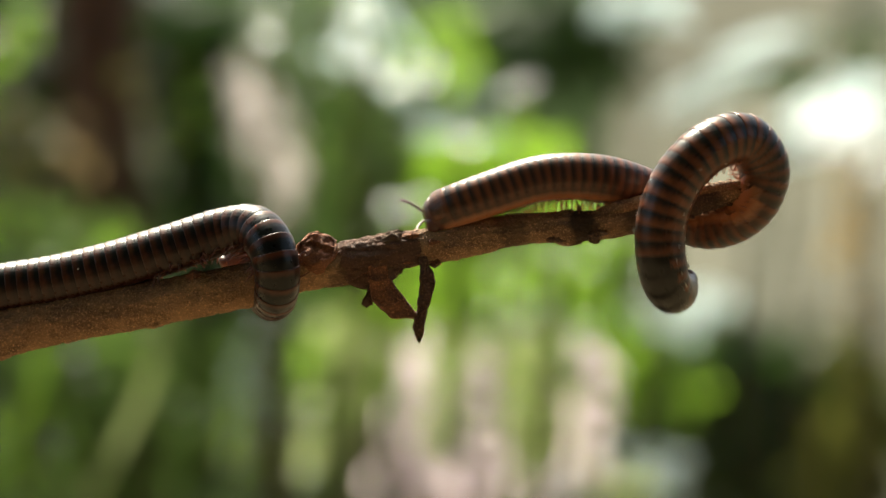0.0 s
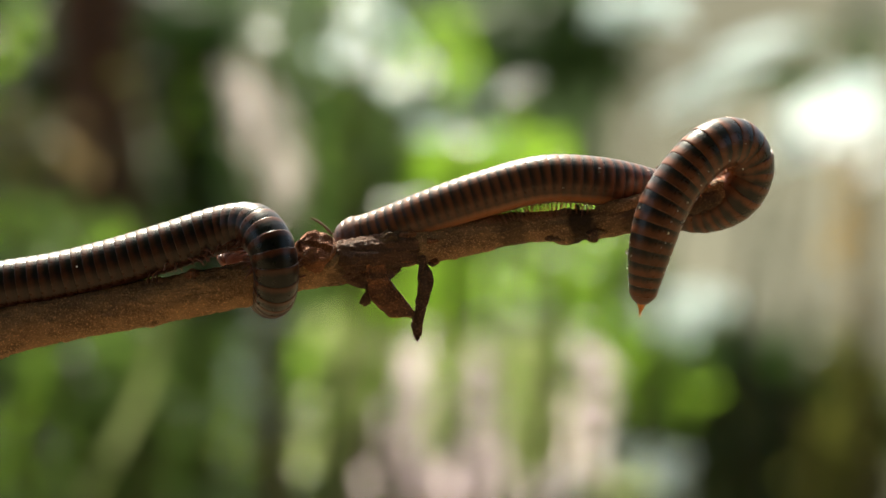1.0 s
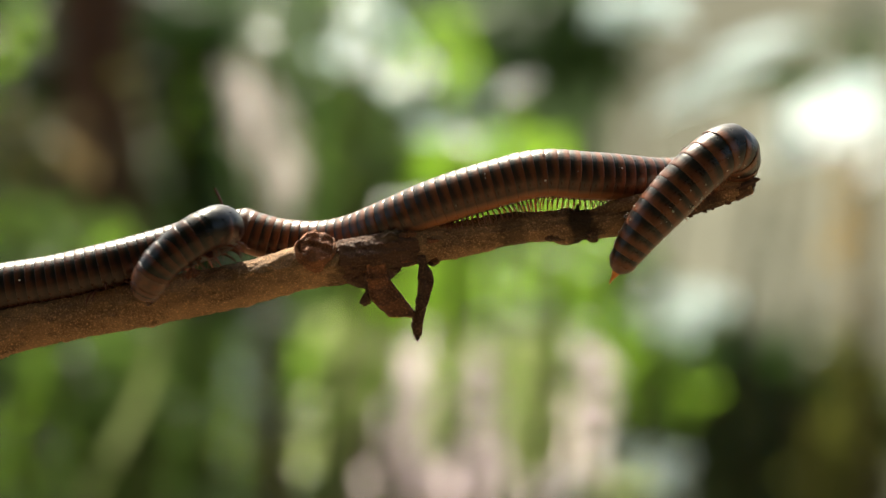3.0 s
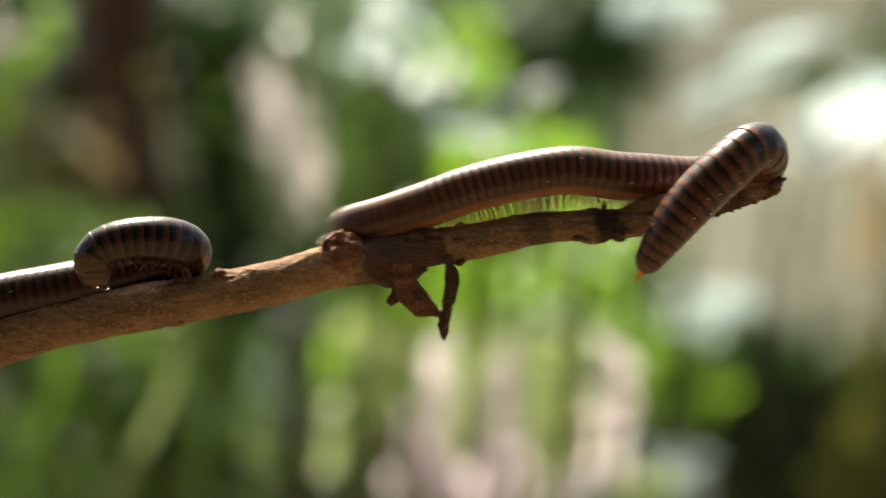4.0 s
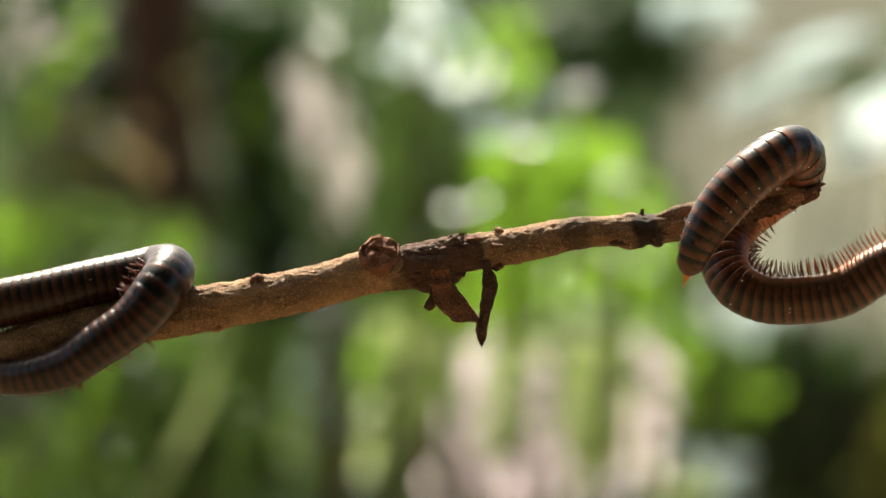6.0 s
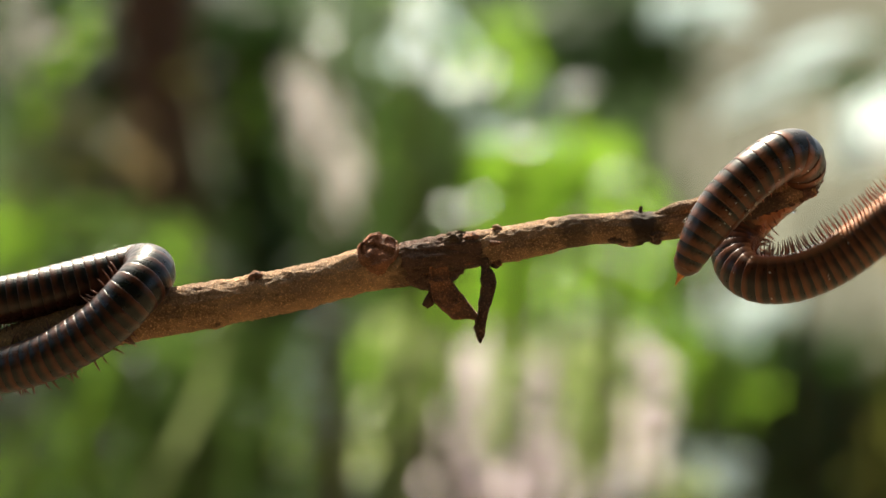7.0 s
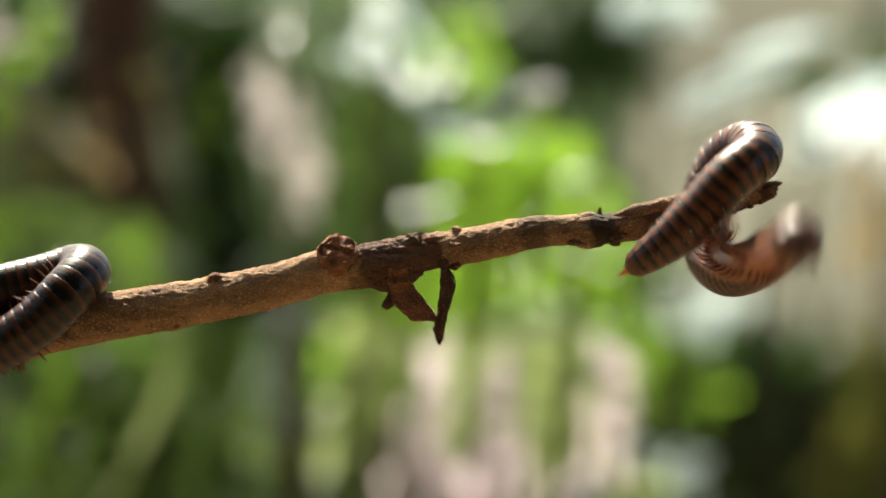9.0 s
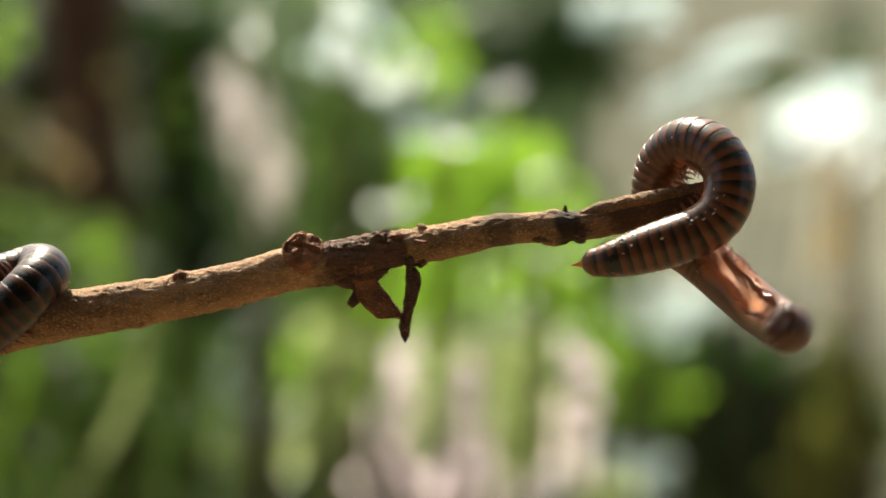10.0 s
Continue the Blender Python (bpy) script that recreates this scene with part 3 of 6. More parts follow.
def ring_poses(points, n, from_head, stretch=None):
    """Poses of n rings, tail first, along the curve through points (mm, with the way that the back faces); stretch: how far drawn out."""
    rows = [(x, y, z, *sum((Vector(WAYS[c]) for c in code), Vector()).normalized()) for x, y, z, code in points]
    rows = [(x, y + 0.42 * y * math.exp(-(y / 9) ** 2), z, *b) for x, y, z, *b in rows]    # room for the body's width in the bends
    both = curve_through(rows, 0.25)
    line, back = both[:, :3], both[:, 3:]
    s = np.concatenate([[0], np.cumsum(np.linalg.norm(np.diff(line, axis=0), axis=1))])
    start, end_room = ((1.6, 1.2) if from_head else (1.3, 2.2))    # room for the head, and for the tail plate
    start, end_room = start * PITCH / MM, end_room * PITCH / MM
    steps = np.cumsum([0] + [(reach(i, not from_head) + reach(i + 1, not from_head)) / 2 for i in range(n - 1)]) * PITCH / MM
    want = steps[-1] + start + end_room
    k = stretch or min(1.1, max(0.8, s[-1] / want))
    at = start + steps * k
    end = line[-1] - line[-6]
    end /= np.linalg.norm(end)

    def place(d):
        p = np.array([np.interp(d, s, line[:, a]) for a in range(3)]).T
        over = np.clip(d - s[-1], 0, None)
        return p + over[:, None] * end
    p = place(at)
    ahead, behind = place(at + 2.0), place(np.clip(at - 2.0, 0, None))
    tan = ahead - behind
    nb = np.array([np.interp(at, s, back[:, a]) for a in range(3)]).T
    out = []
    for c, t, b in zip(p, tan, nb):
        t = Vector(t).normalized() * (-1 if from_head else 1)
        b = Vector(b)
        up = (b - b.dot(t) * t).normalized()
        out.append(Matrix.Translation(Vector(c) * MM) @ Matrix((t.cross(up), t, up)).transposed().to_4x4())
    return out[::-1] if from_head else out


twig = branch()
N_FIRST, N_SECOND = 60, 64
hugger, hugger_rings, hugger_legs = millipede(N_FIRST, "glossy dark millipede with red-brown bands doubled over the twig", 1.02, RING_DARK, 0.3,
                                             ((1.7, 5.3, -0.8), (2.0, 5.9, -2.2), (2.1, 5.7, -3.6), (-1.7, 5.3, -0.8), (-2.0, 5.9, -2.2), (-2.1, 5.7, -3.6)))
hanger, hanger_rings, hanger_legs = millipede(N_SECOND, "large glossy brown-banded millipede coiled round the twig's broken end", 1.01, RING, 0.1,
                                             ((1.6, 5.4, 2.0), (1.8, 7.0, 4.4), (1.8, 8.8, 6.2), (-2.6, 4.9, -0.2), (-4.6, 5.6, -1.0), (-6.4, 5.6, -2.0)), True)


_rng = random.Random(7)
for _i in list(range(2, 18)) + [22, 26, 30, 33, 38, 41, 44]:
    crumbs(hanger_rings[_i], _rng, _rng.choice((3, 5, 7, 9)) if _i < 14 else 2, 1.0)
for _i in (20, 27, 31, 36, 45):
    crumbs(hugger_rings[_i], _rng, 2, 1.0)
for _i in (1, 3, 6, 9, 19):
    dew(hanger_rings[_i], _rng, 1)


# ---- the garden behind ----
def spot(u, v, far):
    """A place far metres behind the twig; u to the right and v down, in thousandths of the view at the twig's centre."""
    k = (DIST + far) / 4.446
    return Vector(((u - 784) * k * MM, far, HIGH - (v - 441) * k * MM))


LEAF_ROWS = [(0.0, 0.04, 0.0), (0.2, 0.36, 0.05), (0.45, 0.5, 0.09), (0.72, 0.36, 0.07), (1.0, 0.02, -0.04)]


def leaf_array(mats):
    """One mesh of leaves, each a pose and a size: folded along the midrib, drooping to the tip."""
    v = np.array([(s * w, y, z + (0.1 * w if s else 0)) for y, w, z in LEAF_ROWS for s in (-1, 0, 1)])
    f = [(r * 3 + c, r * 3 + c + 1, r * 3 + c + 4, r * 3 + c + 3) for r in range(4) for c in (0, 1)]
    verts, faces = [], []
    for m, ln, w in mats:
        a = np.array(m.to_3x3())
        q = (v * (w, ln, ln)) @ a.T + np.array(m.translation)
        faces += [tuple(i + len(verts) for i in q4) for q4 in f]
        verts += q.tolist()
    me = bpy.data.meshes.new("leaves")
    me.from_pydata(verts, [], faces)
    me.polygons.foreach_set("use_smooth", [True] * len(me.polygons))
    return me


def leaf_pose(rng, c, lean=0.5, tilt=0.7, hang=0.5, spread=0.5, veer=0.0):
    """A leaf at c, its face turned up and towards the open side, its tip hanging anyhow."""
    nrm = Vector((rng.gauss(veer, spread), -lean + rng.gauss(0, spread), tilt + rng.gauss(0, spread * 0.8))).normalized()
    tip = Vector((rng.gauss(0, 1.0 / (0.6 + hang)), rng.gauss(0, 0.4), rng.gauss(-hang, 0.7)))
    tip = (tip - tip.dot(nrm) * nrm).normalized()
    return Matrix.Translation(c) @ Matrix((tip.cross(nrm), tip, nrm)).transposed().to_4x4()


def plant(name, label, category, u, v, hu, hv, far, cover, leaf, mat, seed, wide=0.45, stem=0.0025, lean=-0.9, tilt=0.45, hang=0.5, spread=0.5, veer=0.0):
    """A leafy plant rooted in the ground, its crown round (u, v), hu by hv half-sizes."""
    rng = random.Random(seed)
    c = spot(u, v, far)
    k = (DIST + far) / 4.446 * MM
    root = Vector((c.x, c.y + 0.02, 0))
    thing = holder(name, root, label, category, f"{category}s in the garden")
    bm = bmesh.new()
    for j in range(2):
        e = c - root + Vector((rng.uniform(-0.6, 0.6) * hu * k, rng.uniform(-0.05, 0.05), rng.uniform(-0.5, 0.4) * hv * k))
        sweep(bm, [(j * 0.01 - 0.01, 0, 0), tuple(e * 0.5 + Vector((rng.uniform(-0.02, 0.02), 0, 0))), tuple(e)], [stem, stem * 0.8, stem * 0.3], 8, 0.1, 30.0, step=0.03)
    part("stem", bm, LEAF_OLIVE, thing)
    rows, deep = [], min(0.16, max(0.05, hu * k * 0.8))
    for _ in range(max(3, round(cover * math.pi * hu * hv / (0.36 * leaf * leaf * wide)))):
        a, r = rng.uniform(0, 2 * math.pi), rng.random() ** 0.55
        q = c - root + Vector((math.cos(a) * r * hu * k, rng.uniform(-deep, deep), math.sin(a) * r * hv * k))
        s = leaf * k * rng.uniform(0.6, 1.3)
        rows.append((leaf_pose(rng, q, lean, tilt, hang, spread, veer), s, s * wide))
    me = leaf_array(rows)
    me.materials.append(mat)
    part("crown", me, mat, thing)
    return thing


def ground():
    bm = bmesh.new()
    n = 60
    grid = [[bm.verts.new((x, y, 0.02 * noise.noise(Vector((x * 3, y * 3, 0))) if abs(x) < 8 and abs(y) < 8 else 0)) for x in [s * abs(s) ** 2.2 * 900 for s in np.linspace(-1, 1, n)]] for y in [s * abs(s) ** 2.2 * 900 for s in np.linspace(-1, 1, n)]]
    for a, b in zip(grid, grid[1:]):
        for i in range(n - 1):
            bm.faces.new((a[i], a[i + 1], b[i + 1], b[i]))
    ob = new("ground", mesh_of("ground", bm, SOIL))
    tagged(ob, "brown garden soil under the plants", "ground", kind="structure")


def bank(name, x0, x1, mat, label, seed):
    """A sunlit slope behind the plants."""
    bm = bmesh.new()
    nx, ny = 70, 40
    rows = []
    for b in range(ny):
        v = b / (ny - 1)
        row = []
        for a in range(nx):
            x = x0 + (x1 - x0) * a / (nx - 1)
            z = -0.05 + 2.4 * v ** 0.9 + 0.12 * noise.noise(Vector((x * 1.7, v * 4, 2))) * min(1, v * 6) + 0.03 * noise.noise(Vector((x * 9, v * 20, seed))) * min(1, v * 6)
            row.append(bm.verts.new((x, 3.4 + 3.6 * v, z)))
        rows.append(row)
    rows.append([bm.verts.new((v.co.x, 9.5, -0.1)) for v in rows[-1]])
    for p, q in zip(rows, rows[1:]):
        for a in range(nx - 1):
            bm.faces.new((p[a], p[a + 1], q[a + 1], q[a]))
    tagged(new(name, mesh_of(name, bm, mat)), label, "bank", kind="structure")


def tree(u, far, radius, seed, label):
    root = spot(u, 441, far)
    root.z = 0
    t = holder("tree", root, label, "tree")
    bm = bmesh.new()
    rng = random.Random(seed)
    sweep(bm, [(0, 0, -0.05), (0.01, 0, 0.5), (-0.02, 0, 1.1), (-0.08, 0.02, 1.9), (-0.3, 0.05, 3.2)], [radius * 1.3, radius, radius * 0.93, radius * 0.8, radius * 0.55], 24, 0.16, 14.0, step=0.03)
    part("trunk", bm, TRUNK, t)
    # unseen limbs and crown, set where their shadow darkens the plants at the left
    rows = []
    for j in range(6):
        a = j * 1.05
        e = Vector((-1.44 + math.cos(a) * 0.55, 1.63 + math.sin(a) * 0.6, 3.7 + rng.uniform(-0.2, 0.4)))
        bm = bmesh.new()
        sweep(bm, [(-0.2 - 0.02 * j, 0.04, 2.7 + 0.08 * j), (-0.7 + math.cos(a) * 0.25, math.sin(a) * 0.25, 3.4), (e.x * 0.75, e.y * 0.8, 3.6), tuple(e)], [radius * 0.4, radius * 0.25, radius * 0.2, radius * 0.1], 10, 0.1, 20.0, step=0.05)
        part("limb", bm, TRUNK, t)
        for _ in range(340):
            q = e + Vector((rng.gauss(0, 0.28), rng.gauss(0, 0.28), rng.gauss(0, 0.2)))
            rows.append((leaf_pose(rng, q), rng.uniform(0.06, 0.11), rng.uniform(0.03, 0.05)))
    me = leaf_array(rows)
    me.materials.append(LEAF_MID)
    part("crown", me, LEAF_MID, t)


def hedge(x0, x1, y, top, count, mat, seed, label, size=(0.07, 0.13)):
    rng = random.Random(seed)
    root = Vector(((x0 + x1) / 2, y, 0))
    h = holder("hedge", root, label, "hedge", kind="stuff")
    rows = []
    for _ in range(count):
        q = Vector((rng.uniform(x0, x1) - root.x, rng.uniform(-0.35, 0.35), rng.uniform(0, 1) ** 0.8 * (top + 0.15 * noise.noise(Vector((rng.random() * 3, 0, 0))))))
        s = rng.uniform(*size)
        rows.append((leaf_pose(rng, q), s, s * 0.5))
    me = leaf_array(rows)
    me.materials.append(mat)
    part("foliage", me, mat, h)
    for k in range(max(2, int((x1 - x0) / 0.4))):
        bm = bmesh.new()
        x = x0 + (k + 0.5) * (x1 - x0) / max(2, int((x1 - x0) / 0.4)) - root.x
        sweep(bm, [(x, 0, -0.03), (x + 0.05, 0.03, top * 0.5), (x - 0.04, 0, top * 0.9)], [0.03, 0.022, 0.008], 10, 0.1, 20.0, step=0.05)
        part("stem", bm, TRUNK, h)


def added_shade_tree():
    """An unseen spreading tree behind the open side, added so its low crown over the place where one stands keeps sky
    reflections off the shells.
    """
    rng = random.Random(31)
    t = holder("tree", (1.3, -2.1, 0), "unseen spreading tree added so its dense dark crown blocks the sky", "tree")
    bm = bmesh.new()
    sweep(bm, [(0, 0, -0.05), (-0.02, 0.02, 0.9), (-0.15, 0.05, 1.7), (-0.5, 0.15, 2.5)], [0.15, 0.11, 0.1, 0.07], 20, 0.12, 14.0, step=0.04)
    part("trunk", bm, TRUNK, t)
    rows = []
    for j in range(9):
        e = Vector((-2.9 + (j % 3) * 1.5 + rng.uniform(-0.2, 0.2), 0.35 + (j // 3) * 0.62 + rng.uniform(-0.12, 0.12), 2.55 + rng.uniform(-0.15, 0.25)))
        bm = bmesh.new()
        sweep(bm, [(-0.15, 0.05, 1.7), tuple(e * 0.5 + Vector((-0.1, 0, 1.05))), tuple(e)], [0.06, 0.04, 0.012], 9, 0.1, 20.0, step=0.06)
        part("limb", bm, TRUNK, t)
        for _ in range(420):
            q = e + Vector((rng.gauss(0, 0.45), rng.gauss(0, 0.27), rng.gauss(0, 0.16)))
            s = rng.uniform(0.1, 0.19)
            rows.append((leaf_pose(rng, q, 0.0, 0.9), s, s * 0.5))
    me = leaf_array(rows)
    me.materials.append(LEAF_DARK)
    part("crown", me, LEAF_DARK, t)


ground()
# out of view, added only to block sky light
added_shade_tree()
bank("bank", 0.32, 7.0, SAND, "sunlit slope of bare sandy earth", 5)
bank("grass_bank", -7.0, 0.36, GRASSY, "sunlit grassy slope beside the sandy earth", 6)
tree(180, 2.5, 0.05, 3, "slim brown tree trunk in the garden, its unseen crown added for shade")
# three unseen hedges, added to dim the sky and darken reflections
hedge(-3.2, 3.2, -2.6, 4.8, 9000, LEAF_DARK, 12, "unseen tall dark green hedge added behind the camera to darken reflections", (0.16, 0.28))
hedge(3.1, 6.5, 0.2, 3.4, 3600, LEAF_DARK, 13, "unseen tall dark green hedge added at the side to cut sky light", (0.16, 0.28))
hedge(-6.5, -3.1, 0.2, 3.4, 3600, LEAF_DARK, 14, "unseen tall dark green hedge added at the side to cut sky light", (0.16, 0.28))
DARK, MID, SUNNY = "dark green leafy shrub in the garden", "mid green leafy shrub in the garden", "bright green shrub with sunlight put into its leaf colour"
PALE_GLARE, PINK, OLIVE = "garden plant with silvery leaves coloured for sun glare", "garden plant with hanging dry pinkish leaves", "garden plant with dry olive leaves"
def ribbon(line, width, mat):
    """A long thin blade along a line, folded along its midrib, its flat side to the open and the back."""
    pts = curve_through(line, 0.015)
    tan = np.gradient(pts, axis=0)
    verts, faces = [], []
    for i, (p, t) in enumerate(zip(pts, tan)):
        side = np.cross(t / np.linalg.norm(t), (0.15, 0.85, 0.5))
        w = width * min(1, 4 * (1 - i / len(pts)) + 0.1)
        verts += [p - side * w, p + np.array((0, -0.15, 0)) * w, p + side * w]
        if i:
            n = 3 * i
            faces += [(n - 3, n - 2, n + 1, n), (n - 2, n - 1, n + 2, n + 1)]
    me = bpy.data.meshes.new("blade")
    me.from_pydata([tuple(v) for v in verts], [], faces)
    me.polygons.foreach_set("use_smooth", [True] * len(me.polygons))
    me.materials.append(mat)
    return me


def reed(points, far, label, size=1.0, mat=REED):
    """One long arching blade on a short stem."""
    root = spot(points[0][0], 441, far)
    root.z = 0
    t = holder("reed", root, label, "plant")
    bm = bmesh.new()
    line = [(0, 0, 0)] + [tuple(spot(u, v, far) - root) for u, v in points]
    sweep(bm, line[:3], [0.006 * size, 0.0065 * size, 0.003 * size], 8, 0.05, 20.0, step=0.02)
    part("stem", bm, mat, t)
    part("blade", ribbon(line[1:], 0.0075 * size, mat), None, t)


def fan_plant(u, v, far, rise, blades, length, width, label, seed, step=18, mat=LEAF_PALE):
    """Long broad blades that fan out side by side from a low base, all leaning one way."""
    rng = random.Random(seed)
    k = (DIST + far) / 4.446 * MM
    c = spot(u, v, far)
    root = Vector((c.x - length * k * 0.6, c.y + 0.02, 0))
    t = holder("fan_plant", root, label, "plant", "plants in the garden")
    bm = bmesh.new()
    e = c - root
    sweep(bm, [(0, 0, 0), tuple(e * 0.6 + Vector((-0.02, 0, 0.05))), tuple(e)], [0.0035, 0.003, 0.0015], 8, 0.1, 30.0, step=0.03)
    part("stem", bm, LEAF_DARK, t)
    for j in range(blades):
        nrm = Vector((rng.gauss(0, 0.12), 0.75 + rng.gauss(0, 0.12), 0.6 + rng.gauss(0, 0.12))).normalized()
        a = radians(rise + (j - (blades - 1) / 2) * 6 + rng.gauss(0, 3))
        tip = Vector((math.cos(a), rng.gauss(0, 0.1), math.sin(a)))
        tip = (tip - tip.dot(nrm) * nrm).normalized()
        at = e + Vector((rng.uniform(-30, 30) * k, rng.uniform(-0.03, 0.03), (j - (blades - 1) / 2) * step * k))
        s = length * k * rng.uniform(0.8, 1.15)
        me = leaf_array([(Matrix.Translation(at) @ Matrix((tip.cross(nrm), tip, nrm)).transposed().to_4x4(), s, width * k * rng.uniform(0.7, 1.2))])
        me.materials.append(mat)
        part("blade", me, mat, t)


# base of the fan: u, v, rise in degrees, blades, their length and width
PALE_FAN = "garden plant with a fan of broad blades coloured pale for sunlight"
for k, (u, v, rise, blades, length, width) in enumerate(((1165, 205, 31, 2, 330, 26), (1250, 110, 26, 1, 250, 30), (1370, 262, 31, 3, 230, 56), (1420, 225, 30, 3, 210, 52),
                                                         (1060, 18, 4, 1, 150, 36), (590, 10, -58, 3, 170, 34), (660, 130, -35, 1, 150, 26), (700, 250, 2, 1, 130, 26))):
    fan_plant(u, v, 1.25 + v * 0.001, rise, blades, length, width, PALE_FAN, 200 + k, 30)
reed(((110, 930), (200, 800), (262, 670), (288, 540)), 1.1, "long arching pale green reed stem", 0.55)
reed(((585, 930), (630, 740), (662, 560)), 1.15, "long arching pale green reed stem", 1.1)
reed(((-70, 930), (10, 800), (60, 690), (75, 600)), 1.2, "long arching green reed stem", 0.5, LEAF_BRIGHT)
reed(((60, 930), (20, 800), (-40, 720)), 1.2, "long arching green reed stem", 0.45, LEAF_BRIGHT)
reed(((330, 930), (345, 760), (385, 640), (395, 560)), 1.3, "long arching green reed stem", 0.7, LEAF_MID)
reed(((470, 930), (505, 780), (520, 600)), 1.3, "long arching green reed stem", 0.5, LEAF_MID)
reed(((250, 930), (160, 790), (130, 650)), 1.4, "long arching green reed stem", 0.7, LEAF_MID)
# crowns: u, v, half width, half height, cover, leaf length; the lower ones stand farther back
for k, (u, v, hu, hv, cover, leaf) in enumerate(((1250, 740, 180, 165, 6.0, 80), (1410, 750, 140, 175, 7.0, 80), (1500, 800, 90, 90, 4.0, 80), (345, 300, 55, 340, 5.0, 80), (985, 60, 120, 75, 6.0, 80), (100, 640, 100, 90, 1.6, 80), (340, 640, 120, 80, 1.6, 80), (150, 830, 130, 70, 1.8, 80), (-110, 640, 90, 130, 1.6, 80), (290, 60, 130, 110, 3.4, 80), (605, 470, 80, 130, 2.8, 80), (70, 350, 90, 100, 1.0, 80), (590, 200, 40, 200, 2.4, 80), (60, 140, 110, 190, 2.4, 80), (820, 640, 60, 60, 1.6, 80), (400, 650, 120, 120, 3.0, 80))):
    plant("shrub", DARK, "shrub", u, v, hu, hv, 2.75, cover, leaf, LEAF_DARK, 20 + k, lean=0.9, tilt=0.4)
for k, (u, v, hu, hv, cover, leaf) in enumerate(((630, 260, 70, 300, 1.4, 70), (230, 720, 260, 160, 0.9, 70), (540, 700, 110, 190, 1.1, 70), (150, 480, 110, 90, 1.5, 60), (180, 680, 140, 230, 2.2, 60), (1100, 470, 100, 70, 0.9, 70), (1130, 640, 90, 70, 1.6, 60))):
    plant("shrub", MID, "shrub", u, v, hu, hv, 1.35 + v * 0.001, cover, leaf, LEAF_MID, 30 + k)
# sunlit patches of shrub, their brightness painted in by LEAF_BRIGHT
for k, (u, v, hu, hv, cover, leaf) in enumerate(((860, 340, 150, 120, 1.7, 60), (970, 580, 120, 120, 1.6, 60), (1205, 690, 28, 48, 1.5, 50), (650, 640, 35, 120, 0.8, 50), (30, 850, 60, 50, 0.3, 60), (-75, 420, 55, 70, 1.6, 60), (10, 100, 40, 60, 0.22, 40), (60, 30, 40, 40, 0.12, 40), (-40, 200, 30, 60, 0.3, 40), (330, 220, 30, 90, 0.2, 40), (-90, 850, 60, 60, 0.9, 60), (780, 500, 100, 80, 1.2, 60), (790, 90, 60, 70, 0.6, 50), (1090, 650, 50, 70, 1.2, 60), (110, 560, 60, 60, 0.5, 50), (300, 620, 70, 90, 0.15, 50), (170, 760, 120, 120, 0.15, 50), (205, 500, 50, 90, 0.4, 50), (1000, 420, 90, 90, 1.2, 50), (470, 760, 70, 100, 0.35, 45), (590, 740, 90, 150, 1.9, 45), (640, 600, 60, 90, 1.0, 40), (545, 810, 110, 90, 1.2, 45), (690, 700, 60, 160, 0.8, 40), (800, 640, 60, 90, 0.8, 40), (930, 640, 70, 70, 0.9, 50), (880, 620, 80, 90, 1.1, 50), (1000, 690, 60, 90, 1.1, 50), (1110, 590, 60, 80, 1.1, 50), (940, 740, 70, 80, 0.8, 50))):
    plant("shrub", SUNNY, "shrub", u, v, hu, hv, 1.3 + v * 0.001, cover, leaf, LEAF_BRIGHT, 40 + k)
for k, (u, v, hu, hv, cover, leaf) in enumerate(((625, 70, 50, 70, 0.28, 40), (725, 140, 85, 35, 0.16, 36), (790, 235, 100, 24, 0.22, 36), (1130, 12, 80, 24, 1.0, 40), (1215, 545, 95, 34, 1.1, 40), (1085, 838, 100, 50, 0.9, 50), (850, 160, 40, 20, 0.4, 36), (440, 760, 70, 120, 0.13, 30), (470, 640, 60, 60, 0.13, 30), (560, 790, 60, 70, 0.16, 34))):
    plant("pale_glare_plant", PALE_GLARE, "plant", u, v, hu, hv, 1.25 + v * 0.001, cover, leaf, LEAF_PALE, 60 + k)
# the blown-out bright patch at the right, painted with white leaves
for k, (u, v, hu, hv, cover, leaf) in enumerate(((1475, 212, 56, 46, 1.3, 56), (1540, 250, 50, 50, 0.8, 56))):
    plant("white_glare_plant", "garden plant with broad leaves coloured white for sun glare", "plant", u, v, hu, hv, 1.2, cover, leaf, LEAF_WHITE, 180 + k, lean=-0.6, tilt=0.75, spread=0.3, veer=-0.25)
for k, (u, v, hu, hv, cover, leaf) in enumerate(((428, 140, 30, 50, 0.6, 30), (468, 215, 46, 75, 0.75, 30), (505, 320, 48, 75, 0.75, 30), (-80, 60, 30, 120, 0.3, 40))):
    plant("dry_plant", "garden plant with a hanging plume of dry greyish leaves", "plant", u, v, hu, hv, 1.28 + v * 0.001, cover, leaf, LEAF_PLUME, 80 + k, 0.4, lean=-0.7, tilt=0.6, spread=0.4, hang=1.4)
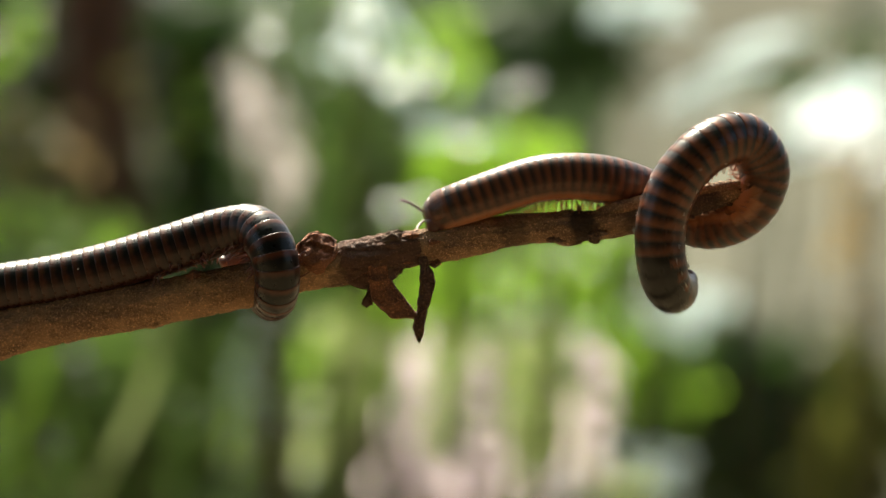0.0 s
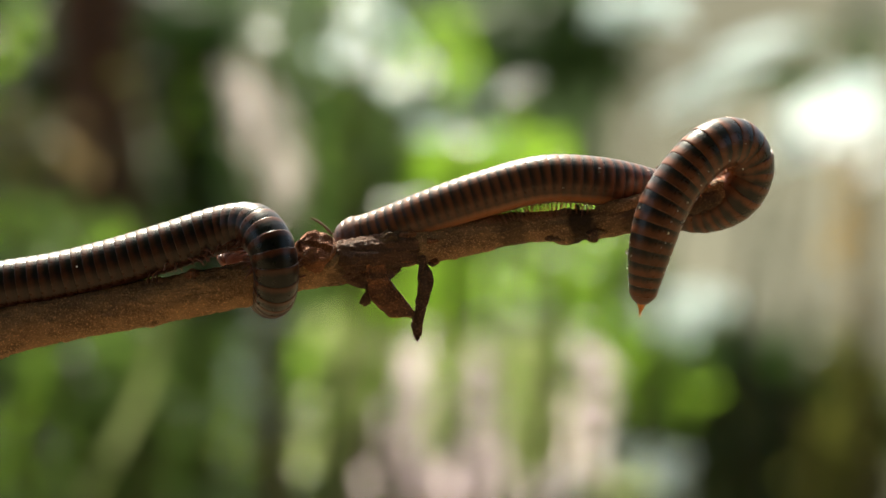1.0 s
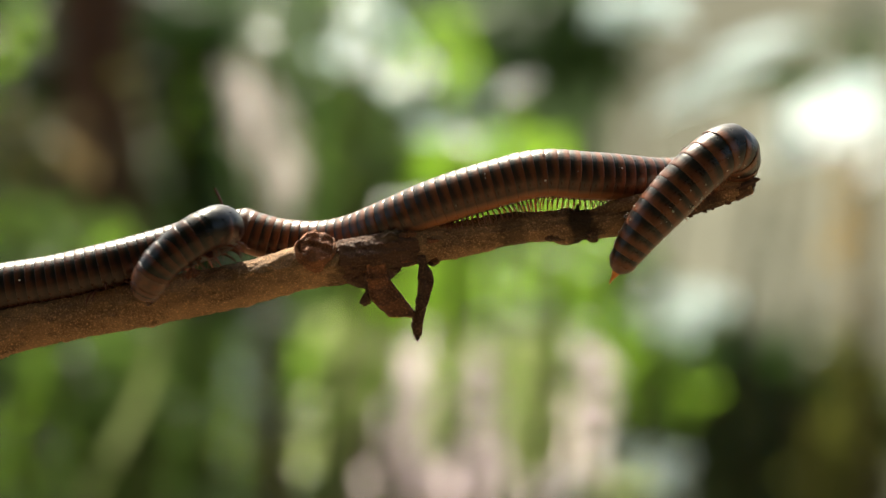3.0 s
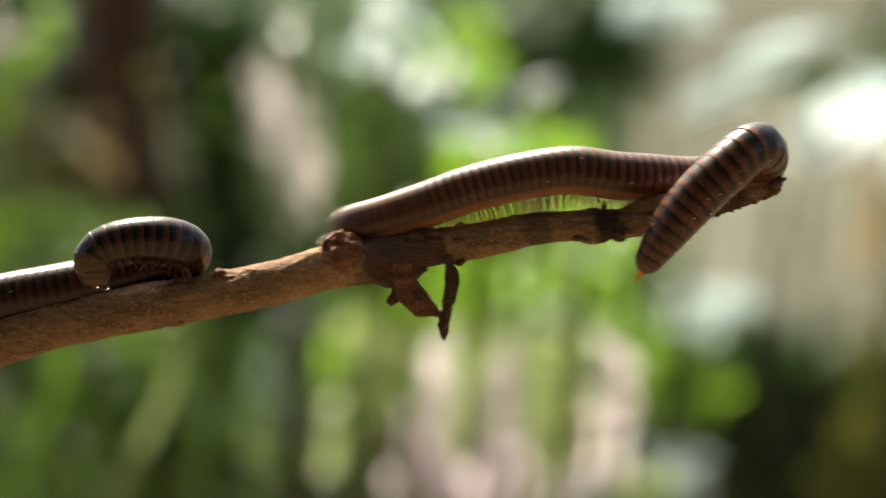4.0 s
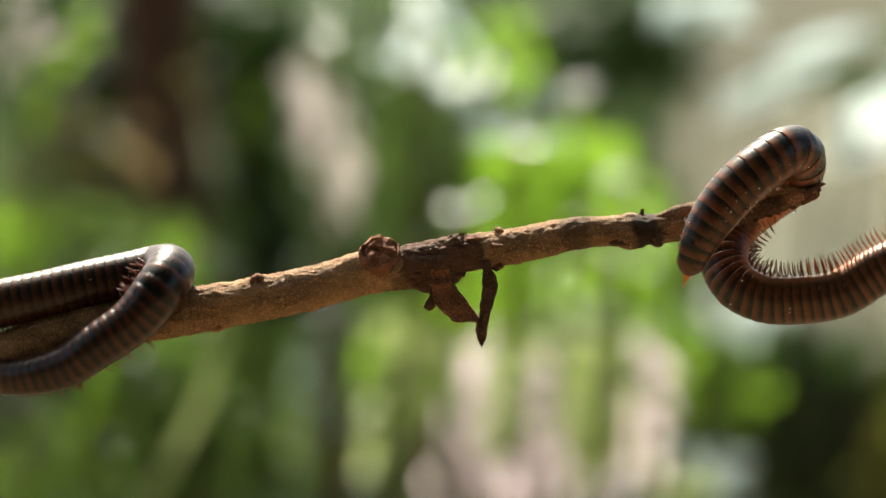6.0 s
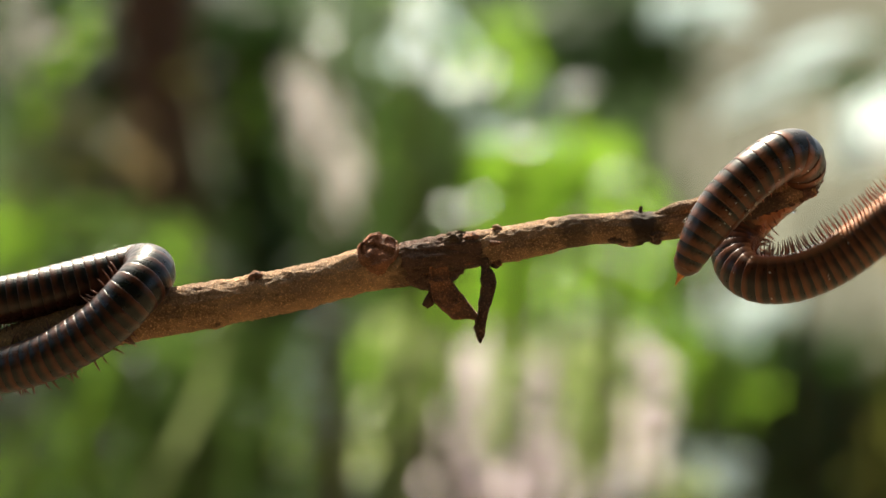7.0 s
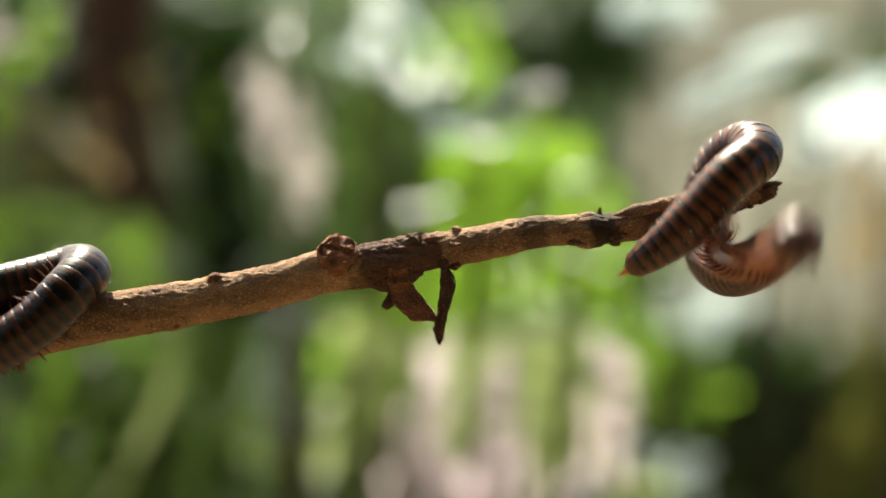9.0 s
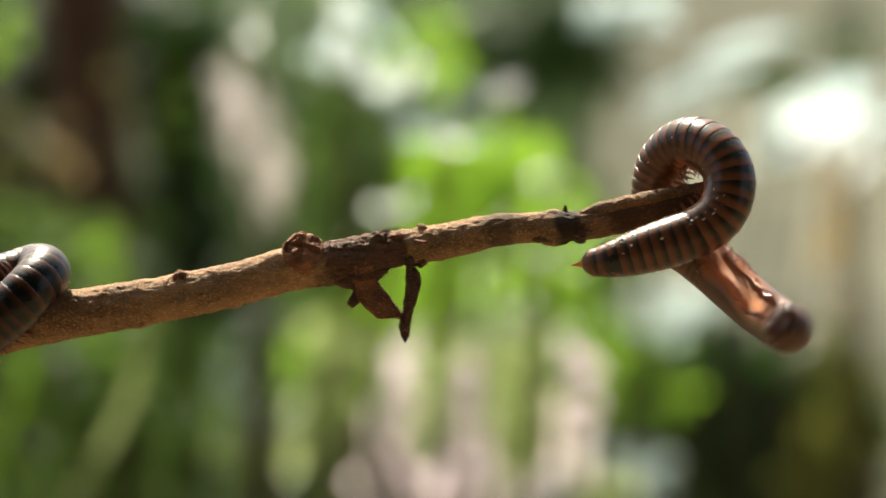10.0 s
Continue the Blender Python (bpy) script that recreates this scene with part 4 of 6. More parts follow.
for k, (u, v, hu, hv, cover, leaf) in enumerate(((722, 720, 36, 120, 0.8, 38), (700, 810, 50, 80, 0.8, 40), (765, 840, 50, 50, 0.7, 40), (850, 740, 30, 120, 0.8, 38), (858, 830, 46, 60, 0.8, 40), (1040, 690, 32, 90, 0.9, 38),
                                                 (1025, 790, 50, 70, 0.6, 40), (930, 865, 80, 30, 0.6, 40), (790, 875, 80, 25, 0.6, 40), (735, 620, 22, 40, 0.5, 30), (1035, 610, 18, 40, 0.5, 30))):
    plant("dry_plant", PINK, "plant", u, v, hu, hv, 1.05 + v * 0.0003, cover, leaf, LEAF_PINK, 100 + k, 0.45, lean=-0.65, tilt=0.75, spread=0.35, hang=0.9)
for k, (u, v, hu, hv, cover, leaf) in enumerate(((1530, 720, 70, 150, 1.3, 60), (1490, 830, 80, 70, 1.2, 60))):
    plant("dry_plant", "garden plant with yellowing olive leaves", "plant", u, v, hu, hv, 2.3, cover, leaf, LEAF_YELLOW, 300 + k)
for k, (u, v, hu, hv, cover, leaf) in enumerate(((40, 270, 45, 100, 1.2, 60), (-60, 270, 40, 90, 1.0, 60), (250, 640, 30, 60, 1.0, 60), (260, 170, 40, 100, 0.4, 50))):
    plant("dry_plant", OLIVE, "plant", u, v, hu, hv, 1.4 + v * 0.001, cover, leaf, LEAF_OLIVE, 90 + k, 0.35, lean=0.2, hang=1.2)
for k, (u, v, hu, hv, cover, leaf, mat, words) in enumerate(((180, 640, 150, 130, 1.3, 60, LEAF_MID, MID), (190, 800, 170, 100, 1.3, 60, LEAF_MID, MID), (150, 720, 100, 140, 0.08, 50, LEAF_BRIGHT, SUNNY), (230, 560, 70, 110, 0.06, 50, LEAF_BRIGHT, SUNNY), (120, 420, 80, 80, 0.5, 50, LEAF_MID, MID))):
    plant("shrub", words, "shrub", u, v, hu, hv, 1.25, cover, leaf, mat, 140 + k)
# haze filling the dark gaps, painted as pale leaves
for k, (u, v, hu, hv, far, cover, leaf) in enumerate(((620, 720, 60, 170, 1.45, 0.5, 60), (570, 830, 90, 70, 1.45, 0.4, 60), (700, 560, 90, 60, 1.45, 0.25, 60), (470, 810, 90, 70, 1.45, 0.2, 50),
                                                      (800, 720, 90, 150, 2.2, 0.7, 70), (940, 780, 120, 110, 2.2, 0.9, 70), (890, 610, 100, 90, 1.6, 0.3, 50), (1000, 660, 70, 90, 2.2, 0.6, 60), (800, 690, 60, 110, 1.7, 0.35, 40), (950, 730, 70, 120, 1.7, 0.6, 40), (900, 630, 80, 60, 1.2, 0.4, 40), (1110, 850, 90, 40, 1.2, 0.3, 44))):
    plant("shrub", "shrub with pale green leaves coloured as sunlit haze", "shrub", u, v, hu, hv, far, cover, leaf, LEAF_HAZE, 260 + k, spread=0.35)
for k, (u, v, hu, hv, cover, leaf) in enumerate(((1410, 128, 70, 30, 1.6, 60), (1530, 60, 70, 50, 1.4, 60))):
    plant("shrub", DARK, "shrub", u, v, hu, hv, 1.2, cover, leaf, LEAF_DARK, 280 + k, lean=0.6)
for k, (u, v, hu, hv, cover, leaf) in enumerate(((1505, 380, 36, 170, 0.7, 50), (140, 240, 30, 60, 0.35, 40))):
    plant("dry_plant", "garden plant with hanging dry ochre leaves", "plant", u, v, hu, hv, 1.5 + v * 0.001, cover, leaf, LEAF_OCHRE, 160 + k, 0.3, hang=1.6)
for k, (u, v, hu, hv, cover, leaf) in enumerate(((462, 40, 30, 40, 0.1, 36), (640, 70, 60, 70, 0.1, 42), (780, 238, 110, 20, 0.16, 44), (992, 300, 12, 12, 2.2, 44), (716, 362, 14, 14, 4.0, 48), (478, 70, 10, 10, 1.6, 40), (640, 30, 20, 20, 0.8, 40), (730, 130, 30, 30, 0.7, 40), (900, 150, 14, 14, 0.5, 30), (1330, 290, 10, 10, 0.6, 30), (70, 780, 130, 90, 0.02, 34), (520, 760, 60, 90, 0.06, 34), (-60, 700, 20, 30, 0.2, 34), (380, 750, 60, 60, 0.08, 34), (925, 150, 30, 20, 0.1, 34), (250, 500, 80, 80, 0.02, 30), (880, 560, 80, 60, 0.07, 34), (80, 790, 90, 60, 0.02, 30), (1210, 560, 80, 30, 0.14, 34), (120, 640, 230, 220, 0.012, 30), (560, 660, 150, 200, 0.025, 34), (980, 480, 160, 120, 0.05, 34))):
    plant("waxy_plant", "garden plant with small glossy leaves catching the sun", "plant", u, v, hu, hv, 1.0 + v * 0.0003, cover, leaf, LEAF_WAX, 120 + k, lean=0.455, tilt=0.82, spread=0.06, veer=-0.18)


# ---- what moves: the swaying twig, and the millipedes ring by ring ----
SWAY = [
    (0, 0.00, -0.20),
    (0.5, 0.00, -0.15),
    (1, 0.00, -0.00),
    (1.5, 0.00, -0.00),
    (2, 0.00, -0.00),
    (2.5, 0.00, -0.00),
    (2.7, 0.00, -0.00),
    (3.8, 0.20, 0.10),
    (4, 0.50, -0.00),
    (4.2, 0.50, -0.10),
    (4.5, 0.50, -0.00),
    (4.6, 0.72, -0.08),
    (4.7, 0.84, -0.06),
    (4.8, 0.96, -0.34),
    (5, 0.80, -0.70),
    (5.3, 0.54, -0.20),
    (5.5, 0.50, -0.00),
    (5.7, 0.50, -0.60),
    (6.8, 0.60, -0.30),
    (7, 0.50, -0.05),
    (7.2, 0.50, -0.48),
    (7.5, 0.35, -0.05),
    (8, 0.40, 0.10),
    (8.5, 0.50, 0.10),
    (8.8, 0.50, -0.15),
    (9, 0.30, -0.45),
    (9.1, 0.14, -0.10),
    (9.3, 0.22, -0.00),
    (9.5, 0.00, -0.10),
    (9.8, 0.66, -0.10),
    (10, 0.00, -0.00),
]


def motions():
    for thing in (twig, hugger, hanger):
        walk(thing, [(t, pose(x * MM, 0, HIGH + z * MM)) for t, x, z in SWAY])
    shapes = {}, {}

    def first(t, points):
        shapes[0][t] = ring_poses(points, N_FIRST, True)

    def second(t, points, stretch=None):
        shapes[1][t] = ring_poses(points, N_SECOND, False, stretch)

    # backs and lines of the one doubled over the twig, head first, in mm
    first(0, [(-37.8, 7.5, -1.5, "UK"), (-34.8, 7.2, -5.1, "K"), (-32.0, 4.5, -8.3, "DK"), (-30.3, 0.0, -8.8, "D"), (-29.4, -3.8, -6.9, "DF"), (-29.2, -5.5, -3.8, "F"), (-30.2, -5.0, 0.4, "UF"), (-33.4, -1.8, 3.6, "U"), (-38.7, 0.0, 3.2, "U"), (-48.7, 0.0, -0.0, "U"), (-58.7, 0.0, -3.0, "U"), (-68.7, 0.0, -5.4, "U"), (-78.7, 0.0, -7.0, "U"), (-98.7, 0.0, -11.0, "U"), (-120.7, 0.0, -15.2, "U")])
    first(0.5, [(-37.6, 7.5, -1.4, "UK"), (-34.6, 7.2, -4.9, "K"), (-31.8, 4.5, -8.1, "DK"), (-30.1, 0.0, -8.7, "D"), (-29.2, -3.8, -6.8, "DF"), (-29.0, -5.5, -3.6, "F"), (-30.0, -5.0, 0.5, "UF"), (-33.2, -1.8, 3.7, "U"), (-38.5, 0.0, 3.4, "U"), (-48.5, 0.0, 0.2, "U"), (-58.5, 0.0, -2.9, "U"), (-68.5, 0.0, -5.2, "U"), (-78.5, 0.0, -6.9, "U"), (-98.5, 0.0, -10.9, "U"), (-120.5, 0.0, -15.1, "U")])
    first(1, [(-37.7, 7.5, -1.3, "UK"), (-34.7, 7.2, -4.9, "K"), (-31.9, 4.5, -8.1, "DK"), (-30.2, 0.0, -8.6, "D"), (-29.3, -3.8, -6.7, "DF"), (-29.1, -5.5, -3.6, "F"), (-30.1, -5.0, 0.6, "UF"), (-33.3, -1.8, 3.8, "U"), (-38.6, 0.0, 3.4, "U"), (-48.6, 0.0, 0.2, "U"), (-58.6, 0.0, -2.8, "U"), (-68.6, 0.0, -5.2, "U"), (-78.6, 0.0, -6.8, "U"), (-98.6, 0.0, -10.8, "U"), (-120.6, 0.0, -15.0, "U")])
    first(1.5, [(-38.5, 7.5, -1.7, "UK"), (-35.4, 7.2, -5.1, "K"), (-32.5, 4.5, -7.8, "DK"), (-30.7, 0.0, -8.0, "D"), (-29.7, -3.8, -6.1, "DF"), (-29.3, -5.5, -3.2, "F"), (-30.2, -5.0, 0.6, "UF"), (-33.3, -1.8, 3.5, "U"), (-38.4, 0.0, 3.2, "U"), (-48.4, 0.0, -0.2, "U"), (-58.4, 0.0, -3.2, "U"), (-68.4, 0.0, -5.6, "U"), (-78.4, 0.0, -7.2, "U"), (-98.4, 0.0, -11.2, "U"), (-120.4, 0.0, -15.4, "U")])
    first(2, [(-44.1, 7.2, -5.5, "K"), (-41.6, 4.5, -7.8, "DK"), (-39.6, 0.5, -8.0, "D"), (-38.5, -3.8, -6.4, "DF"), (-36.7, -5.8, -3.9, "F"), (-34.2, -5.4, 0.4, "UF"), (-33.7, -1.8, 3.2, "U"), (-37.2, 0.5, 3.3, "U"), (-43.4, 0.5, 1.3, "U"), (-50.4, 0.0, -0.9, "U"), (-58.4, 0.0, -3.2, "U"), (-68.4, 0.0, -5.6, "U"), (-78.4, 0.0, -7.2, "U"), (-98.4, 0.0, -11.2, "U"), (-120.4, 0.0, -15.4, "U")])
    first(2.5, [(-46.0, -5.4, -7.0, "DF"), (-44.5, -6.4, -5.3, "F"), (-42.7, -7.0, -3.1, "FFU"), (-40.2, -7.0, -0.5, "UF"), (-37.7, -6.4, 1.9, "UF"), (-35.6, -4.6, 3.6, "UF"), (-35.1, -1.4, 3.9, "U"), (-38.0, 0.6, 3.3, "U"), (-43.9, 0.5, 1.2, "U"), (-50.4, 0.0, -0.9, "U"), (-58.4, 0.0, -3.2, "U"), (-68.4, 0.0, -5.6, "U"), (-78.4, 0.0, -7.2, "U"), (-98.4, 0.0, -11.2, "U"), (-124.4, 0.0, -16.2, "U")])
    first(2.7, [(-47.6, -5.4, -7.4, "DF"), (-46.0, -6.4, -5.7, "F"), (-44.2, -7.0, -3.4, "FFU"), (-41.5, -7.0, -0.7, "UF"), (-38.8, -6.4, 1.7, "UF"), (-36.6, -4.6, 3.5, "UF"), (-36.1, -1.4, 3.9, "U"), (-38.9, 0.8, 3.1, "U"), (-44.5, 0.8, 1.1, "U"), (-50.4, 0.4, -0.9, "U"), (-58.4, 0.0, -3.2, "U"), (-68.4, 0.0, -5.6, "U"), (-78.4, 0.0, -7.2, "U"), (-98.4, 0.0, -11.2, "U"), (-124.4, 0.0, -16.2, "U")])
    first(3.8, [(-61.7, -6.2, -2.5, "DLF"), (-63.9, -6.4, -0.3, "LF"), (-61.7, -6.6, 1.7, "ULF"), (-56.8, -6.2, 2.9, "UF"), (-51.5, -4.8, 2.9, "UF"), (-48.3, -2.2, 1.7, "UR"), (-48.5, 1.4, -0.3, "RK"), (-52.5, 3.4, -1.8, "UK"), (-58.5, 2.8, -3.1, "U"), (-68.2, 0.8, -5.5, "U"), (-79.1, 0.0, -7.5, "U"), (-99.1, 0.0, -11.5, "U"), (-127.1, 0.0, -16.8, "U")])
    first(4, [(-63.5, -6.2, -3.6, "DLF"), (-65.6, -6.4, -1.5, "LF"), (-63.4, -6.6, 0.5, "ULF"), (-58.6, -6.2, 1.7, "UF"), (-53.3, -4.8, 1.7, "UF"), (-50.1, -2.2, 0.5, "UR"), (-50.3, 1.4, -1.5, "RK"), (-54.3, 3.4, -3.0, "UK"), (-60.3, 2.8, -4.3, "U"), (-70.0, 0.8, -6.7, "U"), (-80.9, 0.0, -8.7, "U"), (-100.9, 0.0, -12.7, "U"), (-128.9, 0.0, -18.0, "U")])
    first(4.2, [(-67.2, -6.2, -5.1, "DLF"), (-69.5, -6.6, -3.6, "LF"), (-67.3, -6.8, -1.7, "ULF"), (-61.9, -6.4, -0.2, "UF"), (-56.1, -5.2, 0.8, "UF"), (-51.8, -2.4, 0.4, "UR"), (-52.1, 1.4, -1.4, "RK"), (-55.7, 3.4, -2.7, "UK"), (-61.7, 2.8, -4.2, "U"), (-70.4, 0.8, -6.2, "U"), (-79.3, 0.0, -8.2, "U"), (-95.3, 0.0, -11.4, "U"), (-125.3, 0.0, -17.2, "U")])
    first(4.5, [(-74.2, -6.2, -7.0, "UF"), (-69.7, -6.8, -5.4, "UF"), (-63.3, -6.9, -3.0, "UF"), (-57.5, -6.4, -0.9, "UF"), (-53.7, -2.8, -0.5, "UR"), (-54.1, 2.0, -1.8, "RK"), (-58.2, 3.4, -2.7, "UK"), (-63.6, 2.4, -3.8, "U"), (-71.4, 0.8, -5.5, "U"), (-80.3, 0.0, -7.5, "U"), (-88.3, 0.0, -9.0, "U"), (-108.3, 0.0, -13.1, "U"), (-134.3, 0.0, -18.1, "U")])
    first(4.6, [(-74.4, -6.2, -7.5, "UF"), (-69.9, -6.8, -5.9, "UF"), (-63.5, -6.9, -3.4, "UF"), (-57.7, -6.4, -1.4, "UF"), (-53.9, -2.8, -1.0, "UR"), (-54.3, 2.0, -2.3, "RK"), (-58.4, 3.4, -3.2, "UK"), (-63.8, 2.4, -4.3, "U"), (-71.6, 0.8, -6.0, "U"), (-80.5, 0.0, -8.0, "U"), (-88.5, 0.0, -9.5, "U"), (-108.5, 0.0, -13.6, "U"), (-134.5, 0.0, -18.6, "U")])
    first(4.7, [(-76.4, -6.0, -10.6, "FU"), (-70.8, -6.7, -8.7, "FU"), (-63.9, -6.9, -5.4, "FU"), (-58.1, -6.4, -2.2, "FU"), (-54.3, -3.0, -0.9, "UR"), (-55.0, 1.8, -1.7, "RK"), (-59.3, 3.0, -2.6, "UK"), (-65.7, 2.0, -4.2, "U"), (-73.5, 0.5, -6.0, "U"), (-81.4, 0.0, -7.6, "U"), (-89.4, 0.0, -9.0, "U"), (-109.4, 0.0, -13.0, "U"), (-133.4, 0.0, -17.7, "U")])
    first(5, [(-78.7, -5.4, -15.2, "FU"), (-72.9, -6.5, -13.2, "FU"), (-65.4, -7.1, -9.1, "FU"), (-59.4, -6.8, -4.6, "FU"), (-55.6, -3.2, -2.4, "UR"), (-56.3, 1.6, -2.4, "RK"), (-60.4, 2.6, -3.1, "UK"), (-66.7, 1.5, -4.8, "U"), (-74.6, 0.5, -6.6, "U"), (-82.5, 0.0, -8.4, "U"), (-90.5, 0.0, -10.2, "U"), (-110.5, 0.0, -14.2, "U"), (-132.5, 0.0, -18.4, "U")])
    first(5.3, [(-81.3, -4.6, -19.4, "FFU"), (-75.5, -6.0, -18.2, "FFU"), (-68.4, -6.8, -14.6, "FFU"), (-62.1, -6.7, -9.4, "FFU"), (-57.8, -5.6, -4.1, "FFU"), (-57.1, -1.6, -2.0, "UR"), (-59.9, 2.2, -2.4, "U"), (-65.2, 1.4, -3.5, "U"), (-74.1, 0.4, -5.6, "U"), (-82.0, 0.0, -7.4, "U"), (-90.0, 0.0, -9.0, "U"), (-110.0, 0.0, -13.0, "U"), (-128.0, 0.0, -16.5, "U")])
    first(5.5, [(-82.4, -4.2, -21.0, "F"), (-76.6, -5.8, -19.7, "F"), (-69.2, -6.8, -16.0, "F"), (-62.8, -6.7, -10.8, "F"), (-58.6, -5.8, -5.3, "FFR"), (-57.9, -1.6, -2.7, "UR"), (-60.9, 2.2, -3.0, "U"), (-66.0, 1.4, -4.2, "U"), (-73.9, 0.4, -5.9, "U"), (-81.8, 0.0, -7.7, "U"), (-89.8, 0.0, -9.4, "U"), (-109.8, 0.0, -13.4, "U"), (-125.8, 0.0, -16.4, "U")])
    first(5.7, [(-84.0, -4.0, -21.3, "F"), (-78.3, -5.6, -20.2, "F"), (-70.2, -6.8, -16.2, "F"), (-63.6, -6.7, -11.1, "F"), (-59.4, -5.8, -5.6, "FFR"), (-58.7, -1.6, -2.9, "UR"), (-61.7, 2.2, -3.0, "U"), (-66.5, 1.4, -4.1, "U"), (-73.9, 0.4, -5.7, "U"), (-81.8, 0.0, -7.5, "U"), (-89.8, 0.0, -9.2, "U"), (-109.8, 0.0, -13.2, "U"), (-124.8, 0.0, -16.0, "U")])
    first(6, [(-90.8, -2.0, -21.9, "U"), (-82.9, -4.4, -21.3, "F"), (-76.7, -5.8, -19.5, "F"), (-71.6, -6.7, -16.2, "F"), (-65.0, -6.7, -11.5, "F"), (-60.6, -5.9, -6.0, "FFR"), (-59.6, -1.7, -3.1, "UR"), (-62.6, 2.2, -3.1, "U"), (-67.2, 1.4, -4.2, "U"), (-74.6, 0.4, -5.8, "U"), (-82.2, 0.0, -7.6, "U"), (-90.2, 0.0, -9.2, "U"), (-109.7, 0.0, -13.2, "U"), (-123.4, 0.0, -15.9, "U")])
    first(6.25, [(-96.9, 0.0, -21.7, "U"), (-89.6, -2.8, -21.9, "F"), (-81.3, -5.0, -20.3, "F"), (-73.6, -6.6, -16.7, "F"), (-66.3, -6.8, -11.8, "F"), (-61.8, -6.0, -6.6, "FFR"), (-60.5, -1.9, -3.4, "UR"), (-63.4, 2.1, -3.3, "U"), (-68.2, 1.4, -4.4, "U"), (-75.3, 0.4, -6.1, "U"), (-82.7, 0.0, -7.8, "U"), (-90.7, 0.0, -9.3, "U"), (-109.7, 0.0, -13.2, "U"), (-122.2, 0.0, -15.8, "U")])
    first(6.5, [(-102.9, 1.0, -20.9, "UL"), (-96.2, -2.0, -21.8, "U"), (-88.8, -4.2, -21.3, "F"), (-80.6, -5.6, -19.2, "F"), (-74.0, -6.6, -15.8, "F"), (-67.8, -6.8, -11.9, "F"), (-63.2, -6.1, -7.0, "FFR"), (-61.5, -2.1, -3.8, "UR"), (-64.3, 2.1, -3.4, "U"), (-69.0, 1.4, -4.5, "U"), (-75.9, 0.4, -6.2, "U"), (-83.2, 0.0, -7.9, "U"), (-91.2, 0.0, -9.5, "U"), (-109.7, 0.0, -13.3, "U"), (-121.0, 0.0, -15.6, "U")])
    first(6.8, [(-110.1, 2.0, -19.7, "UL"), (-102.4, -1.0, -21.6, "U"), (-94.8, -3.5, -21.9, "F"), (-85.5, -5.4, -20.5, "F"), (-76.9, -6.6, -17.3, "F"), (-69.5, -6.9, -12.6, "F"), (-64.7, -6.2, -7.7, "FFR"), (-62.5, -2.2, -4.1, "UR"), (-65.1, 2.0, -3.4, "U"), (-69.8, 1.4, -4.6, "U"), (-76.7, 0.4, -6.4, "U"), (-83.6, 0.0, -8.1, "U"), (-91.6, 0.0, -9.6, "U"), (-109.6, 0.0, -13.4, "U"), (-119.6, 0.0, -15.4, "U")])
    first(7, [(-110.4, 2.0, -19.5, "UL"), (-102.7, -1.0, -21.4, "U"), (-95.1, -3.5, -21.8, "F"), (-85.8, -5.4, -20.4, "F"), (-77.2, -6.6, -17.2, "F"), (-69.8, -6.9, -12.5, "F"), (-65.0, -6.2, -7.5, "FFR"), (-62.8, -2.2, -3.9, "UR"), (-65.4, 2.0, -3.3, "U"), (-70.1, 1.4, -4.5, "U"), (-77.0, 0.4, -6.3, "U"), (-83.9, 0.0, -8.0, "U"), (-91.9, 0.0, -9.5, "U"), (-109.9, 0.0, -13.2, "U"), (-119.9, 0.0, -15.2, "U")])
    first(7.2, [(-110.9, 2.0, -19.7, "UL"), (-103.2, -1.0, -21.6, "U"), (-95.6, -3.5, -21.9, "F"), (-86.3, -5.4, -20.5, "F"), (-77.7, -6.6, -17.3, "F"), (-70.3, -6.9, -12.6, "F"), (-65.5, -6.2, -7.7, "FFR"), (-63.3, -2.2, -4.1, "UR"), (-65.9, 2.0, -3.4, "U"), (-70.6, 1.4, -4.6, "U"), (-77.5, 0.4, -6.4, "U"), (-84.4, 0.0, -8.1, "U"), (-92.4, 0.0, -9.6, "U"), (-110.4, 0.0, -13.4, "U"), (-120.4, 0.0, -15.4, "U")])
    first(7.5, [(-110.9, 2.0, -19.7, "UL"), (-103.2, -1.0, -21.6, "U"), (-95.7, -3.5, -21.9, "F"), (-86.4, -5.4, -20.5, "F"), (-77.8, -6.6, -17.3, "F"), (-70.3, -6.9, -12.6, "F"), (-65.5, -6.2, -7.7, "FFR"), (-63.3, -2.2, -4.1, "UR"), (-65.9, 2.0, -3.4, "U"), (-70.7, 1.4, -4.6, "U"), (-77.5, 0.4, -6.4, "U"), (-84.5, 0.0, -8.1, "U"), (-92.5, 0.0, -9.6, "U"), (-110.5, 0.0, -13.4, "U"), (-120.5, 0.0, -15.4, "U")])
    first(8, [(-109.8, 2.0, -20.9, "UL"), (-102.6, -1.0, -22.0, "U"), (-95.0, -3.5, -22.1, "F"), (-86.7, -5.4, -20.1, "F"), (-78.6, -6.6, -16.7, "F"), (-71.7, -6.9, -12.1, "F"), (-66.9, -6.2, -7.5, "FFR"), (-64.4, -2.2, -4.0, "UR"), (-66.9, 2.0, -3.3, "U"), (-71.5, 1.4, -4.8, "U"), (-78.4, 0.4, -6.6, "U"), (-84.8, 0.0, -8.0, "U"), (-92.8, 0.0, -9.8, "U"), (-107.8, 0.0, -12.8, "U"), (-120.8, 0.0, -15.6, "U")])
